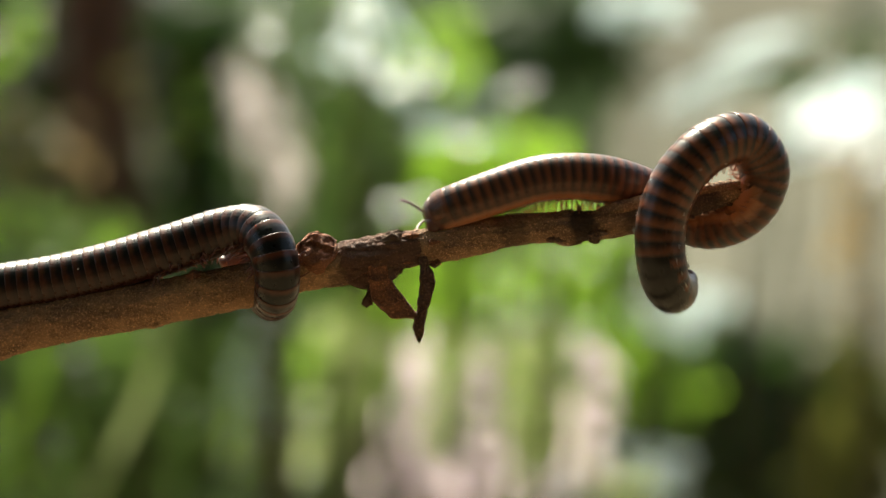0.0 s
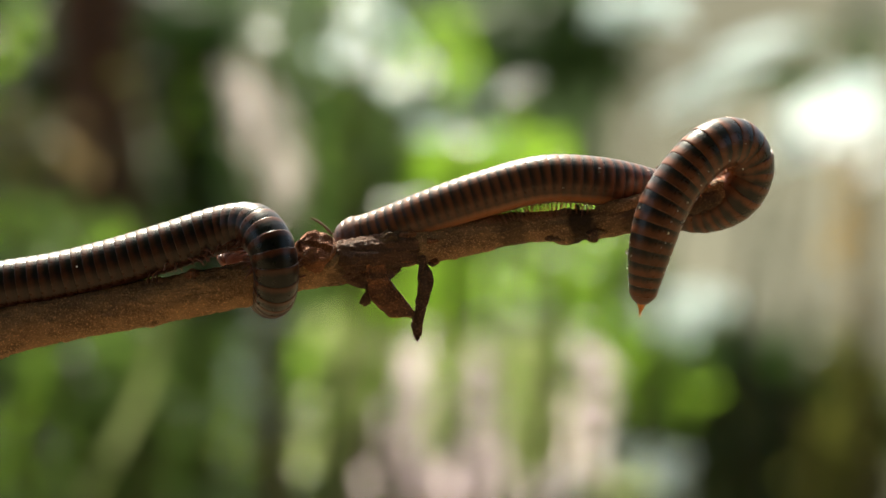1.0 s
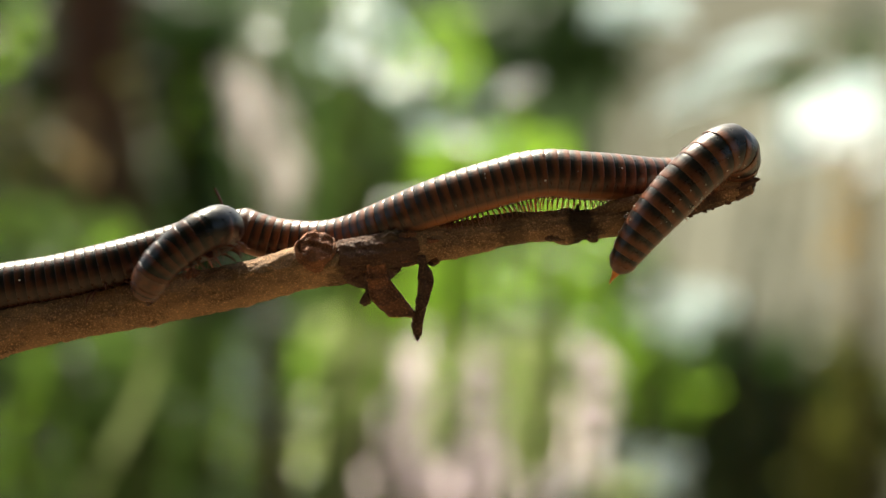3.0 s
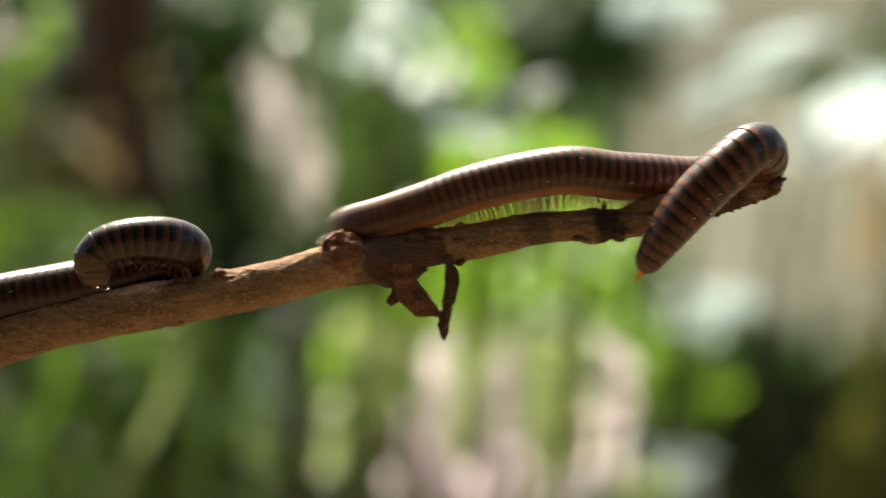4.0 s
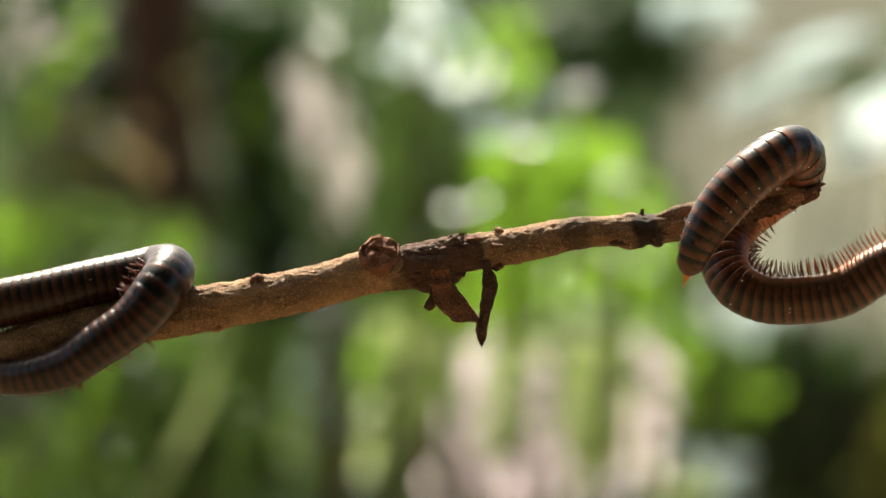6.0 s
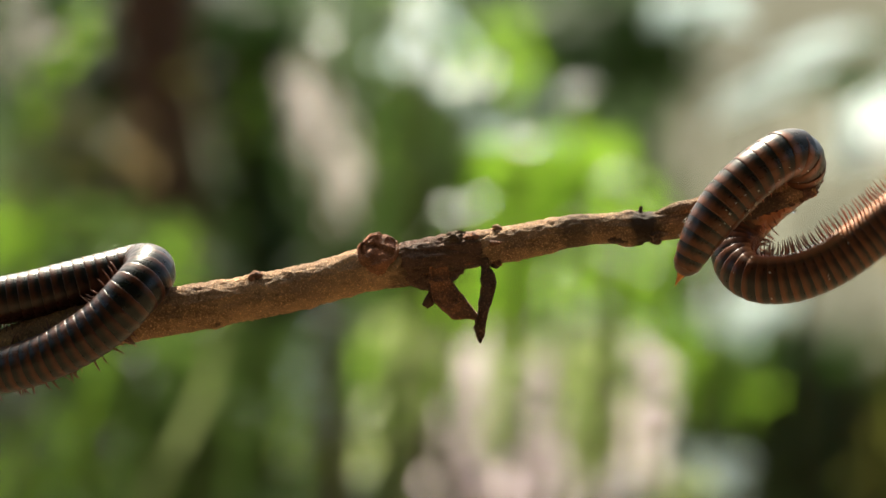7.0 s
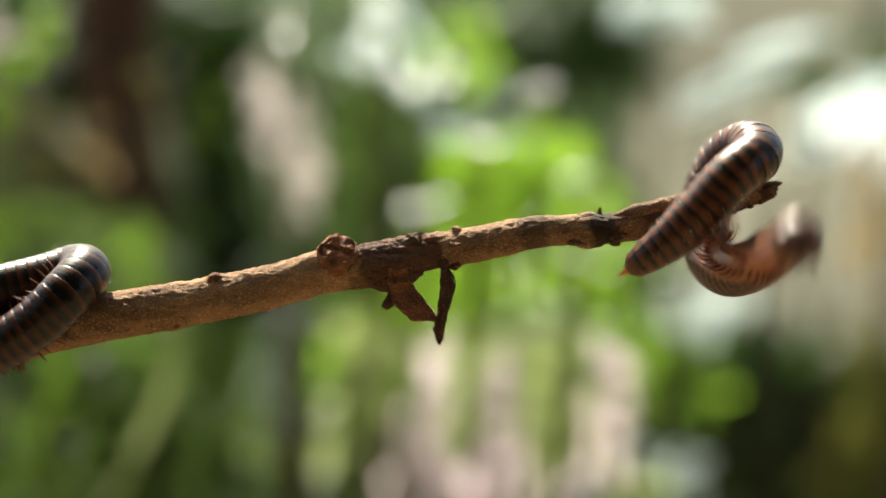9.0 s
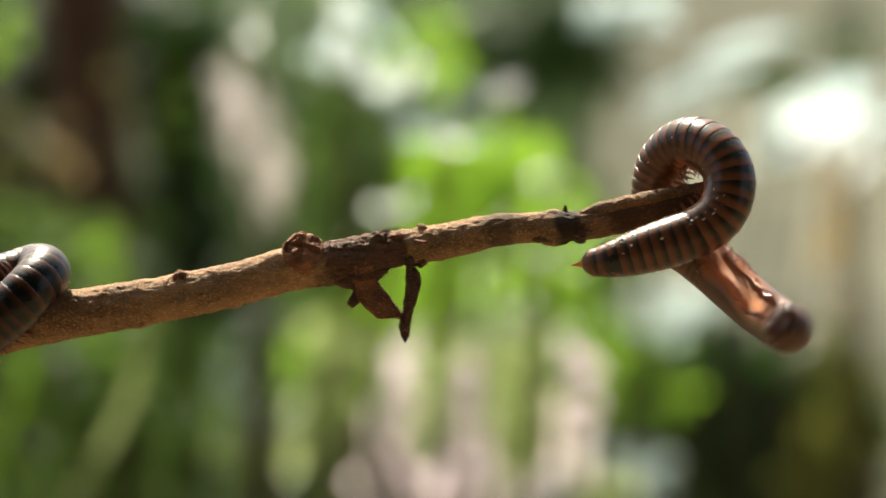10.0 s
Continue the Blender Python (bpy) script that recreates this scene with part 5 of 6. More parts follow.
    first(8.5, [(-110.8, 2.0, -20.7, "UL"), (-103.6, -1.0, -21.8, "U"), (-96.0, -3.5, -21.9, "F"), (-87.7, -5.4, -19.9, "F"), (-79.6, -6.6, -16.6, "F"), (-72.7, -6.9, -11.9, "F"), (-67.8, -6.2, -7.3, "FFR"), (-65.4, -2.2, -3.8, "UR"), (-67.9, 2.0, -3.1, "U"), (-72.5, 1.4, -4.6, "U"), (-79.4, 0.4, -6.4, "U"), (-85.8, 0.0, -7.8, "U"), (-93.8, 0.0, -9.6, "U"), (-108.8, 0.0, -12.6, "U"), (-121.8, 0.0, -15.4, "U")])
    first(8.8, [(-112.1, 2.0, -20.6, "UL"), (-104.9, -1.0, -21.7, "U"), (-97.3, -3.5, -21.8, "F"), (-89.0, -5.4, -19.8, "F"), (-80.9, -6.6, -16.5, "F"), (-73.9, -6.9, -11.8, "F"), (-69.1, -6.2, -7.2, "FFR"), (-66.7, -2.2, -3.7, "UR"), (-69.2, 2.0, -3.0, "U"), (-73.8, 1.4, -4.5, "U"), (-80.7, 0.4, -6.3, "U"), (-87.1, 0.0, -7.7, "U"), (-95.1, 0.0, -9.5, "U"), (-110.1, 0.0, -12.5, "U"), (-123.1, 0.0, -15.3, "U")])
    first(9, [(-112.4, 2.0, -20.6, "UL"), (-105.2, -1.0, -21.7, "U"), (-97.6, -3.5, -21.9, "F"), (-89.3, -5.4, -19.8, "F"), (-81.2, -6.6, -16.5, "F"), (-74.2, -6.9, -11.9, "F"), (-69.4, -6.2, -7.2, "FFR"), (-67.0, -2.2, -3.7, "UR"), (-69.5, 2.0, -3.1, "U"), (-74.1, 1.4, -4.6, "U"), (-81.0, 0.4, -6.4, "U"), (-87.4, 0.0, -7.8, "U"), (-95.4, 0.0, -9.6, "U"), (-110.4, 0.0, -12.6, "U"), (-123.4, 0.0, -15.4, "U")])
    first(9.1, [(-112.5, 2.0, -20.9, "UL"), (-105.3, -1.0, -22.0, "U"), (-97.7, -3.5, -22.1, "F"), (-89.4, -5.4, -20.1, "F"), (-81.3, -6.6, -16.7, "F"), (-74.3, -6.9, -12.1, "F"), (-69.5, -6.2, -7.5, "FFR"), (-67.1, -2.2, -4.0, "UR"), (-69.6, 2.0, -3.3, "U"), (-74.2, 1.4, -4.8, "U"), (-81.1, 0.4, -6.6, "U"), (-87.5, 0.0, -8.0, "U"), (-95.5, 0.0, -9.8, "U"), (-110.5, 0.0, -12.8, "U"), (-123.5, 0.0, -15.6, "U")])
    first(9.3, [(-112.6, 2.0, -21.0, "UL"), (-105.4, -1.0, -22.1, "U"), (-97.8, -3.5, -22.2, "F"), (-89.5, -5.4, -20.2, "F"), (-81.4, -6.6, -16.8, "F"), (-74.4, -6.9, -12.2, "F"), (-69.6, -6.2, -7.6, "FFR"), (-67.2, -2.2, -4.1, "UR"), (-69.7, 2.0, -3.4, "U"), (-74.3, 1.4, -4.9, "U"), (-81.2, 0.4, -6.7, "U"), (-87.6, 0.0, -8.1, "U"), (-95.6, 0.0, -9.9, "U"), (-110.6, 0.0, -12.9, "U"), (-123.6, 0.0, -15.7, "U")])
    first(9.5, [(-112.8, 2.0, -21.0, "UL"), (-105.6, -1.0, -22.1, "U"), (-98.0, -3.5, -22.2, "F"), (-89.7, -5.4, -20.2, "F"), (-81.6, -6.6, -16.8, "F"), (-74.6, -6.9, -12.2, "F"), (-69.8, -6.2, -7.6, "FFR"), (-67.4, -2.2, -4.1, "UR"), (-69.9, 2.0, -3.4, "U"), (-74.5, 1.4, -4.9, "U"), (-81.4, 0.4, -6.7, "U"), (-87.8, 0.0, -8.1, "U"), (-95.8, 0.0, -9.9, "U"), (-110.8, 0.0, -12.9, "U"), (-123.8, 0.0, -15.7, "U")])
    first(9.8, [(-113.1, 2.0, -21.0, "UL"), (-105.9, -1.0, -22.1, "U"), (-98.3, -3.5, -22.2, "F"), (-90.0, -5.4, -20.2, "F"), (-81.9, -6.6, -16.8, "F"), (-74.9, -6.9, -12.2, "F"), (-70.1, -6.2, -7.6, "FFR"), (-67.7, -2.2, -4.1, "UR"), (-70.2, 2.0, -3.4, "U"), (-74.8, 1.4, -4.9, "U"), (-81.7, 0.4, -6.7, "U"), (-88.1, 0.0, -8.1, "U"), (-96.1, 0.0, -9.9, "U"), (-111.1, 0.0, -12.9, "U"), (-124.1, 0.0, -15.7, "U")])
    first(10, [(-113.3, 2.0, -21.1, "UL"), (-106.1, -1.0, -22.2, "U"), (-98.5, -3.5, -22.3, "F"), (-90.2, -5.4, -20.3, "F"), (-82.1, -6.6, -16.9, "F"), (-75.1, -6.9, -12.3, "F"), (-70.3, -6.2, -7.7, "FFR"), (-67.9, -2.2, -4.2, "UR"), (-70.4, 2.0, -3.5, "U"), (-75.0, 1.4, -5.0, "U"), (-81.9, 0.4, -6.8, "U"), (-88.3, 0.0, -8.2, "U"), (-96.3, 0.0, -10.0, "U"), (-111.3, 0.0, -13.0, "U"), (-124.3, 0.0, -15.8, "U")])
    # the one on the broken end, tail first
    second(0, [(43.0, 3.4, -4.4, "RK"), (41.9, 0.4, -6.8, "DRK"), (40.0, -2.8, -7.3, "D"), (38.4, -5.2, -5.0, "DFF"), (37.6, -6.2, -1.0, "FFL"), (37.4, -6.4, 2.5, "FFL"), (38.2, -6.6, 7.2, "FFL"), (41.2, -6.2, 13.3, "FFLU"), (46.8, -4.5, 18.3, "UF"), (52.9, -1.8, 19.4, "UF"), (56.5, 0.0, 14.8, "RF"), (55.2, 0.8, 9.3, "RK"), (51.6, 2.2, 5.8, "DK"), (46.3, 4.5, 4.8, "DK"), (40.8, 5.5, 7.4, "UK"), (35.6, 3.5, 10.2, "U"), (27.4, 1.0, 12.5, "U"), (17.3, 0.0, 12.5, "U"), (7.3, -0.5, 9.5, "U"), (1.3, 0.0, 7.3, "U"), (-2.2, 1.2, 5.5, "U")])
    second(0.5, [(38.8, -3.8, -8.9, "FFL"), (37.7, -5.2, -6.2, "FFL"), (36.6, -6.2, -0.7, "FFL"), (37.5, -6.6, 6.6, "FFL"), (40.5, -6.2, 13.3, "FFLU"), (46.1, -4.5, 18.3, "UF"), (51.9, -1.8, 19.4, "UF"), (55.6, 0.0, 15.2, "RF"), (54.2, 0.8, 9.8, "RK"), (50.9, 2.2, 6.5, "DK"), (46.1, 4.5, 6.1, "DK"), (41.1, 5.5, 8.1, "UK"), (35.4, 3.5, 10.5, "U"), (27.7, 1.0, 12.1, "U"), (17.6, 0.0, 12.2, "U"), (7.6, 0.0, 9.2, "U"), (-1.4, 0.5, 5.8, "U"), (-8.4, 1.2, 3.5, "U"), (-11.9, 1.5, 2.8, "U")])
    second(1, [(34.7, -4.5, -9.3, "FFL"), (35.2, -5.4, -5.3, "FFL"), (36.1, -6.2, 0.1, "FFL"), (38.2, -6.4, 7.0, "FFL"), (42.5, -5.8, 13.6, "FFLU"), (47.3, -4.2, 17.9, "UF"), (51.8, -1.5, 18.4, "UF"), (54.2, 0.5, 14.6, "R"), (52.0, 1.5, 9.6, "DR"), (46.5, 4.0, 7.4, "DK"), (40.6, 5.4, 8.7, "UK"), (33.8, 3.2, 10.7, "U"), (26.7, 1.0, 11.9, "U"), (17.6, 0.0, 12.1, "U"), (7.6, 0.0, 9.6, "U"), (-1.4, 0.5, 6.6, "U"), (-8.4, 1.5, 3.9, "U"), (-14.5, 2.5, 1.9, "U"), (-18.5, 3.0, 1.3, "U")])
    second(1.5, [(32.6, -4.5, -7.4, "FFL"), (33.7, -5.5, -2.9, "FFL"), (36.1, -6.0, 2.9, "FFL"), (40.1, -5.8, 9.5, "FFLU"), (45.1, -4.8, 15.1, "UF"), (50.1, -2.5, 17.6, "UF"), (52.7, 0.5, 15.3, "R"), (50.7, 3.6, 12.0, "K"), (45.1, 5.2, 10.4, "UK"), (39.0, 4.5, 10.4, "U"), (32.8, 2.5, 11.6, "U"), (25.6, 0.8, 12.3, "U"), (17.6, 0.0, 12.5, "U"), (7.6, 0.0, 10.3, "U"), (-2.4, 0.8, 6.6, "U"), (-9.4, 2.2, 3.9, "U"), (-16.6, 4.8, 1.1, "U"), (-22.7, 5.8, 0.3, "U"), (-28.3, 5.8, 0.9, "U")])
    second(2, [(31.4, -4.5, -5.8, "FFL"), (32.7, -5.3, -2.1, "FFL"), (35.3, -5.8, 2.9, "FFL"), (39.8, -5.6, 9.0, "FFLU"), (44.9, -4.8, 14.5, "UF"), (49.5, -2.5, 17.3, "UF"), (51.7, 0.5, 15.6, "R"), (49.6, 3.6, 13.0, "K"), (44.6, 5.0, 11.8, "UK"), (38.5, 4.2, 11.4, "U"), (31.8, 2.2, 12.2, "U"), (25.6, 0.8, 12.6, "U"), (18.6, 0.0, 12.9, "U"), (9.6, 0.0, 11.1, "U"), (-0.4, 0.5, 7.7, "U"), (-9.4, 2.0, 4.1, "U"), (-16.6, 4.5, 1.3, "U"), (-22.7, 5.8, 0.3, "U"), (-28.8, 6.0, 0.9, "U"), (-33.8, 5.5, 2.6, "U"), (-38.3, 5.0, 4.3, "U")])
    second(2.5, [(30.4, -4.5, -3.9, "FFL"), (32.2, -5.3, -0.7, "FFL"), (35.1, -5.8, 3.6, "FFL"), (39.8, -5.6, 9.0, "FFLU"), (44.9, -4.8, 14.1, "UF"), (49.8, -2.5, 17.5, "UF"), (51.8, 0.5, 15.9, "R"), (50.0, 3.6, 13.4, "K"), (45.1, 5.0, 12.2, "UK"), (39.0, 4.2, 11.8, "U"), (31.8, 2.2, 12.4, "U"), (25.6, 0.8, 12.7, "U"), (17.6, 0.0, 13.1, "U"), (8.6, 0.0, 11.1, "U"), (-1.4, 0.5, 7.9, "U"), (-9.4, 2.0, 4.5, "U"), (-16.6, 4.5, 1.7, "U"), (-22.7, 5.8, 0.7, "U"), (-28.8, 6.4, 1.3, "U"), (-34.4, 6.6, 3.3, "U"), (-39.5, 6.8, 5.6, "U")])
    second(2.7, [(30.4, -4.5, -3.9, "FFL"), (32.2, -5.3, -0.7, "FFL"), (35.1, -5.8, 3.6, "FFL"), (39.8, -5.6, 9.0, "FFLU"), (44.9, -4.8, 14.1, "UF"), (49.8, -2.5, 17.5, "UF"), (51.8, 0.5, 15.9, "R"), (50.0, 3.6, 13.4, "K"), (45.1, 5.0, 12.2, "UK"), (39.0, 4.2, 11.8, "U"), (31.8, 2.2, 12.4, "U"), (25.6, 0.8, 12.7, "U"), (17.6, 0.0, 13.1, "U"), (8.6, 0.0, 11.1, "U"), (-1.4, 0.5, 7.9, "U"), (-9.4, 2.0, 4.5, "U"), (-16.6, 4.5, 1.7, "U"), (-22.7, 5.8, 0.7, "U"), (-28.8, 6.4, 1.3, "U"), (-34.4, 6.6, 3.3, "U"), (-39.5, 6.8, 5.6, "U")])
    second(3.8, [(30.4, -4.5, -3.5, "FFL"), (32.3, -5.3, -0.4, "FFL"), (35.4, -5.8, 3.9, "FFL"), (39.9, -5.6, 9.1, "FFLU"), (44.9, -4.8, 14.0, "UF"), (49.9, -2.5, 17.5, "UF"), (51.9, 0.5, 15.8, "R"), (50.1, 3.6, 13.3, "K"), (45.0, 5.0, 12.1, "UK"), (38.9, 4.2, 11.5, "U"), (31.7, 2.2, 12.1, "U"), (25.5, 0.8, 12.5, "U"), (17.9, 0.0, 12.9, "U"), (8.9, 0.0, 11.2, "U"), (-1.1, 0.5, 8.2, "U"), (-9.1, 1.2, 5.0, "U"), (-17.2, 2.8, 2.2, "U"), (-24.3, 4.2, 0.2, "U"), (-29.9, 4.8, -1.0, "U"), (-33.0, 4.8, -1.6, "U")])
    second(4, [(30.2, -4.5, -3.8, "FFL"), (32.3, -5.3, -0.4, "FFL"), (35.4, -5.8, 4.1, "FFL"), (39.9, -5.6, 9.4, "FFLU"), (44.9, -4.8, 14.0, "UF"), (49.9, -2.5, 17.6, "UF"), (51.9, 0.5, 16.0, "R"), (50.1, 3.6, 13.5, "K"), (45.0, 5.0, 12.3, "UK"), (38.9, 4.2, 11.9, "U"), (31.7, 2.2, 12.3, "U"), (25.5, 0.8, 12.7, "U"), (17.9, 0.0, 13.6, "U"), (8.9, 0.0, 12.4, "U"), (-0.1, 0.0, 10.2, "U"), (-8.1, 0.3, 7.4, "U"), (-15.1, 1.2, 5.2, "U"), (-20.4, 2.2, 3.8, "U"), (-23.0, 2.6, 3.0, "U")])
    second(4.2, [(30.7, -4.5, -4.1, "FFL"), (32.5, -5.3, -0.6, "FFL"), (35.7, -5.8, 4.0, "FFL"), (40.2, -5.6, 9.5, "FFLU"), (45.2, -4.8, 14.5, "UF"), (50.2, -2.5, 17.8, "UF"), (52.1, 0.5, 16.1, "R"), (50.1, 3.6, 13.7, "K"), (45.0, 5.0, 12.6, "UK"), (38.9, 4.2, 12.2, "U"), (31.7, 2.2, 12.7, "U"), (25.5, 0.8, 13.3, "U"), (18.7, 0.0, 13.5, "U"), (10.7, -0.5, 11.9, "U"), (2.7, -0.8, 9.6, "U"), (-3.3, -0.5, 8.6, "UL"), (-6.8, 2.5, 9.0, "L"), (-5.9, 7.5, 9.5, "LK"), (-0.3, 10.5, 9.8, "UK"), (9.9, 11.2, 10.6, "U"), (21.2, 11.2, 11.4, "U")], 0.975)
    second(4.5, [(30.9, -4.5, -4.0, "FFL"), (32.7, -5.3, -0.5, "FFL"), (35.7, -5.8, 4.1, "FFL"), (40.2, -5.6, 9.6, "FFLU"), (45.2, -4.8, 14.6, "UF"), (50.2, -2.5, 18.1, "UF"), (52.1, 0.5, 16.4, "R"), (50.1, 3.6, 14.0, "K"), (45.0, 5.0, 12.9, "UK"), (38.9, 4.2, 12.5, "U"), (31.9, 2.5, 12.9, "U"), (25.8, 1.0, 13.4, "U"), (19.7, 0.0, 13.4, "U"), (13.7, -0.5, 12.2, "U"), (9.2, -0.2, 10.6, "UL"), (6.9, 3.0, 9.5, "L"), (8.3, 8.0, 9.2, "LK"), (14.0, 10.8, 9.4, "UK"), (23.3, 11.4, 10.5, "U"), (32.5, 11.4, 11.8, "U"), (40.2, 11.2, 12.5, "U")])
    second(4.6, [(30.8, -4.5, -4.1, "FFL"), (32.6, -5.3, -0.6, "FFL"), (35.8, -5.8, 4.2, "FFL"), (40.3, -5.6, 9.7, "FFLU"), (45.3, -4.8, 14.7, "UF"), (50.2, -2.5, 18.2, "UF"), (52.1, 0.5, 16.5, "R"), (50.1, 3.6, 14.1, "K"), (45.0, 5.0, 13.0, "UK"), (38.9, 4.2, 12.6, "U"), (31.9, 2.5, 12.9, "U"), (25.6, 0.9, 13.5, "U"), (19.4, 0.0, 13.3, "U"), (14.0, -0.2, 12.1, "U"), (10.8, 1.4, 10.0, "UL"), (9.8, 5.4, 6.4, "LK"), (14.6, 9.0, 3.8, "K"), (26.7, 9.8, 3.0, "K"), (36.9, 9.8, 3.7, "K"), (46.1, 9.5, 4.0, "K")])
    second(4.7, [(31.0, -4.5, -4.4, "FFL"), (32.7, -5.3, -0.9, "FFL"), (35.6, -5.8, 4.0, "FFL"), (40.3, -5.6, 9.5, "FFLU"), (45.3, -4.8, 14.5, "UF"), (50.3, -2.5, 18.0, "UF"), (52.1, 0.5, 16.3, "R"), (50.1, 3.6, 13.8, "K"), (45.1, 5.0, 12.6, "UK"), (39.0, 4.2, 12.0, "U"), (32.3, 2.8, 12.2, "U"), (26.2, 1.2, 12.1, "U"), (21.1, 0.5, 11.3, "UL"), (17.5, 1.5, 9.1, "L"), (16.0, 5.0, 5.0, "LK"), (17.1, 6.8, 0.1, "LK"), (20.4, 6.2, -5.0, "DK"), (25.4, 4.5, -8.2, "DK"), (32.3, 2.8, -10.0, "DK"), (40.7, 1.0, -10.4, "DK"), (48.5, -0.5, -10.7, "DK"), (53.6, -1.5, -11.5, "DK")])
    second(5, [(32.8, -4.5, -3.2, "FFL"), (33.9, -5.4, 0.3, "FFL"), (36.2, -5.8, 4.7, "FFL"), (40.2, -5.6, 10.2, "FFLU"), (45.5, -4.8, 15.1, "UF"), (50.4, -2.5, 18.1, "UF"), (52.1, 0.5, 16.0, "R"), (50.1, 3.6, 13.4, "K"), (45.0, 5.2, 10.9, "UK"), (39.0, 6.0, 8.9, "UK"), (33.5, 6.4, 6.7, "UL"), (30.2, 6.2, 2.3, "L"), (29.1, 5.5, -3.2, "LK"), (30.3, 4.5, -8.3, "DLK"), (33.7, 3.2, -12.8, "DK"), (39.7, 1.8, -16.1, "DK"), (47.6, 0.5, -17.2, "DK"), (56.4, -0.5, -16.2, "DK"), (66.1, -1.5, -14.0, "DK"), (77.1, -2.5, -11.1, "DK"), (86.9, -3.0, -9.1, "DK")], 0.99)
    second(5.3, [(32.2, -4.5, -3.5, "FFL"), (33.0, -5.4, 0.1, "FFL"), (34.7, -5.8, 4.7, "FFL"), (39.3, -5.6, 10.7, "FFLU"), (44.7, -4.8, 15.6, "UF"), (50.1, -2.5, 18.4, "UF"), (52.1, 0.5, 15.8, "R"), (50.2, 3.6, 12.6, "K"), (45.1, 5.5, 8.9, "UK"), (40.6, 6.2, 5.4, "UL"), (37.1, 5.5, 1.3, "L"), (35.5, 3.8, -4.2, "L"), (36.4, 2.2, -9.2, "DL"), (40.1, 1.0, -13.7, "D"), (46.0, 0.0, -17.5, "D"), (52.9, -1.0, -20.2, "D"), (60.8, -1.8, -22.6, "DF"), (69.6, -2.5, -25.6, "DF"), (81.4, -3.0, -29.0, "D"), (89.4, -3.0, -31.0, "D")], 0.975)
    second(5.5, [(32.0, -4.5, -3.7, "FFL"), (32.8, -5.4, -0.1, "FFL"), (34.7, -5.8, 4.5, "FFL"), (39.2, -5.6, 10.5, "FFLU"), (44.5, -4.8, 15.1, "UF"), (49.9, -2.5, 18.0, "UF"), (51.9, 0.5, 15.4, "R"), (50.1, 3.6, 12.2, "K"), (45.3, 5.5, 8.7, "UK"), (41.3, 6.2, 5.2, "UL"), (38.7, 5.5, 1.1, "L"), (37.7, 3.8, -3.9, "L"), (39.2, 2.2, -8.7, "DL"), (43.3, 1.0, -12.1, "D"), (50.2, 0.0, -13.9, "D"), (58.1, -0.8, -14.1, "D"), (66.8, -1.5, -13.4, "D"), (77.8, -2.5, -12.0, "D"), (88.6, -3.0, -10.8, "D")], 0.955)
    second(5.7, [(31.8, -4.5, -3.4, "FFL"), (32.6, -5.4, -0.0, "FFL"), (34.5, -5.8, 4.5, "FFL"), (38.9, -5.6, 10.5, "FFLU"), (44.3, -4.8, 15.2, "UF"), (49.7, -2.5, 18.1, "UF"), (51.7, 0.5, 15.6, "R"), (50.0, 3.6, 12.5, "K"), (45.3, 5.5, 9.1, "UK"), (41.6, 6.2, 5.7, "UL"), (39.2, 5.5, 1.8, "L"), (38.3, 3.8, -2.7, "L"), (39.8, 2.2, -7.2, "DL"), (43.9, 1.0, -10.2, "D"), (50.2, 0.0, -11.4, "D"), (57.1, -0.8, -11.2, "D"), (65.0, -1.5, -8.7, "D"), (75.8, -2.5, -5.2, "D"), (86.6, -3.0, -2.2, "D")], 0.945)
    second(6.8, [(30.8, -4.5, -3.6, "FFL"), (32.0, -5.4, -1.2, "FFL"), (34.2, -5.8, 3.1, "FFL"), (38.6, -5.6, 9.0, "FFLU"), (44.2, -4.8, 14.3, "UF"), (49.8, -2.5, 17.2, "UF"), (52.0, 0.5, 14.9, "R"), (49.8, 3.6, 12.2, "K"), (45.5, 5.8, 8.3, "UK"), (42.4, 6.6, 4.8, "UL"), (41.1, 5.8, 1.5, "L"), (41.5, 3.5, -1.8, "DL"), (44.5, 1.2, -4.0, "D"), (49.9, 0.0, -4.1, "D"), (55.8, -0.6, -1.5, "DR"), (61.8, -1.0, 3.5, "DR"), (68.2, -1.5, 9.7, "DR"), (78.0, -2.0, 17.6, "DR"), (87.0, -2.0, 24.6, "DR")], 0.94)
    second(7, [(30.7, -4.5, -3.7, "FFL"), (32.0, -5.4, -1.2, "FFL"), (34.2, -5.8, 3.0, "FFL"), (38.6, -5.6, 8.9, "FFLU"), (44.2, -4.8, 14.1, "UF"), (49.8, -2.5, 17.0, "UF"), (52.0, 0.5, 14.7, "R"), (49.8, 3.6, 11.9, "K"), (45.6, 5.8, 8.1, "UK"), (42.7, 6.6, 4.5, "UL"), (41.4, 5.8, 1.3, "L"), (41.8, 3.5, -2.4, "DL"), (44.8, 1.2, -4.6, "D"), (50.5, 0.0, -4.5, "D"), (56.9, -0.6, -2.0, "DR"), (63.4, -1.0, 2.4, "DR"), (70.3, -1.5, 7.9, "DR"), (80.1, -2.0, 14.4, "DR"), (88.1, -2.0, 19.4, "DR")], 0.94)
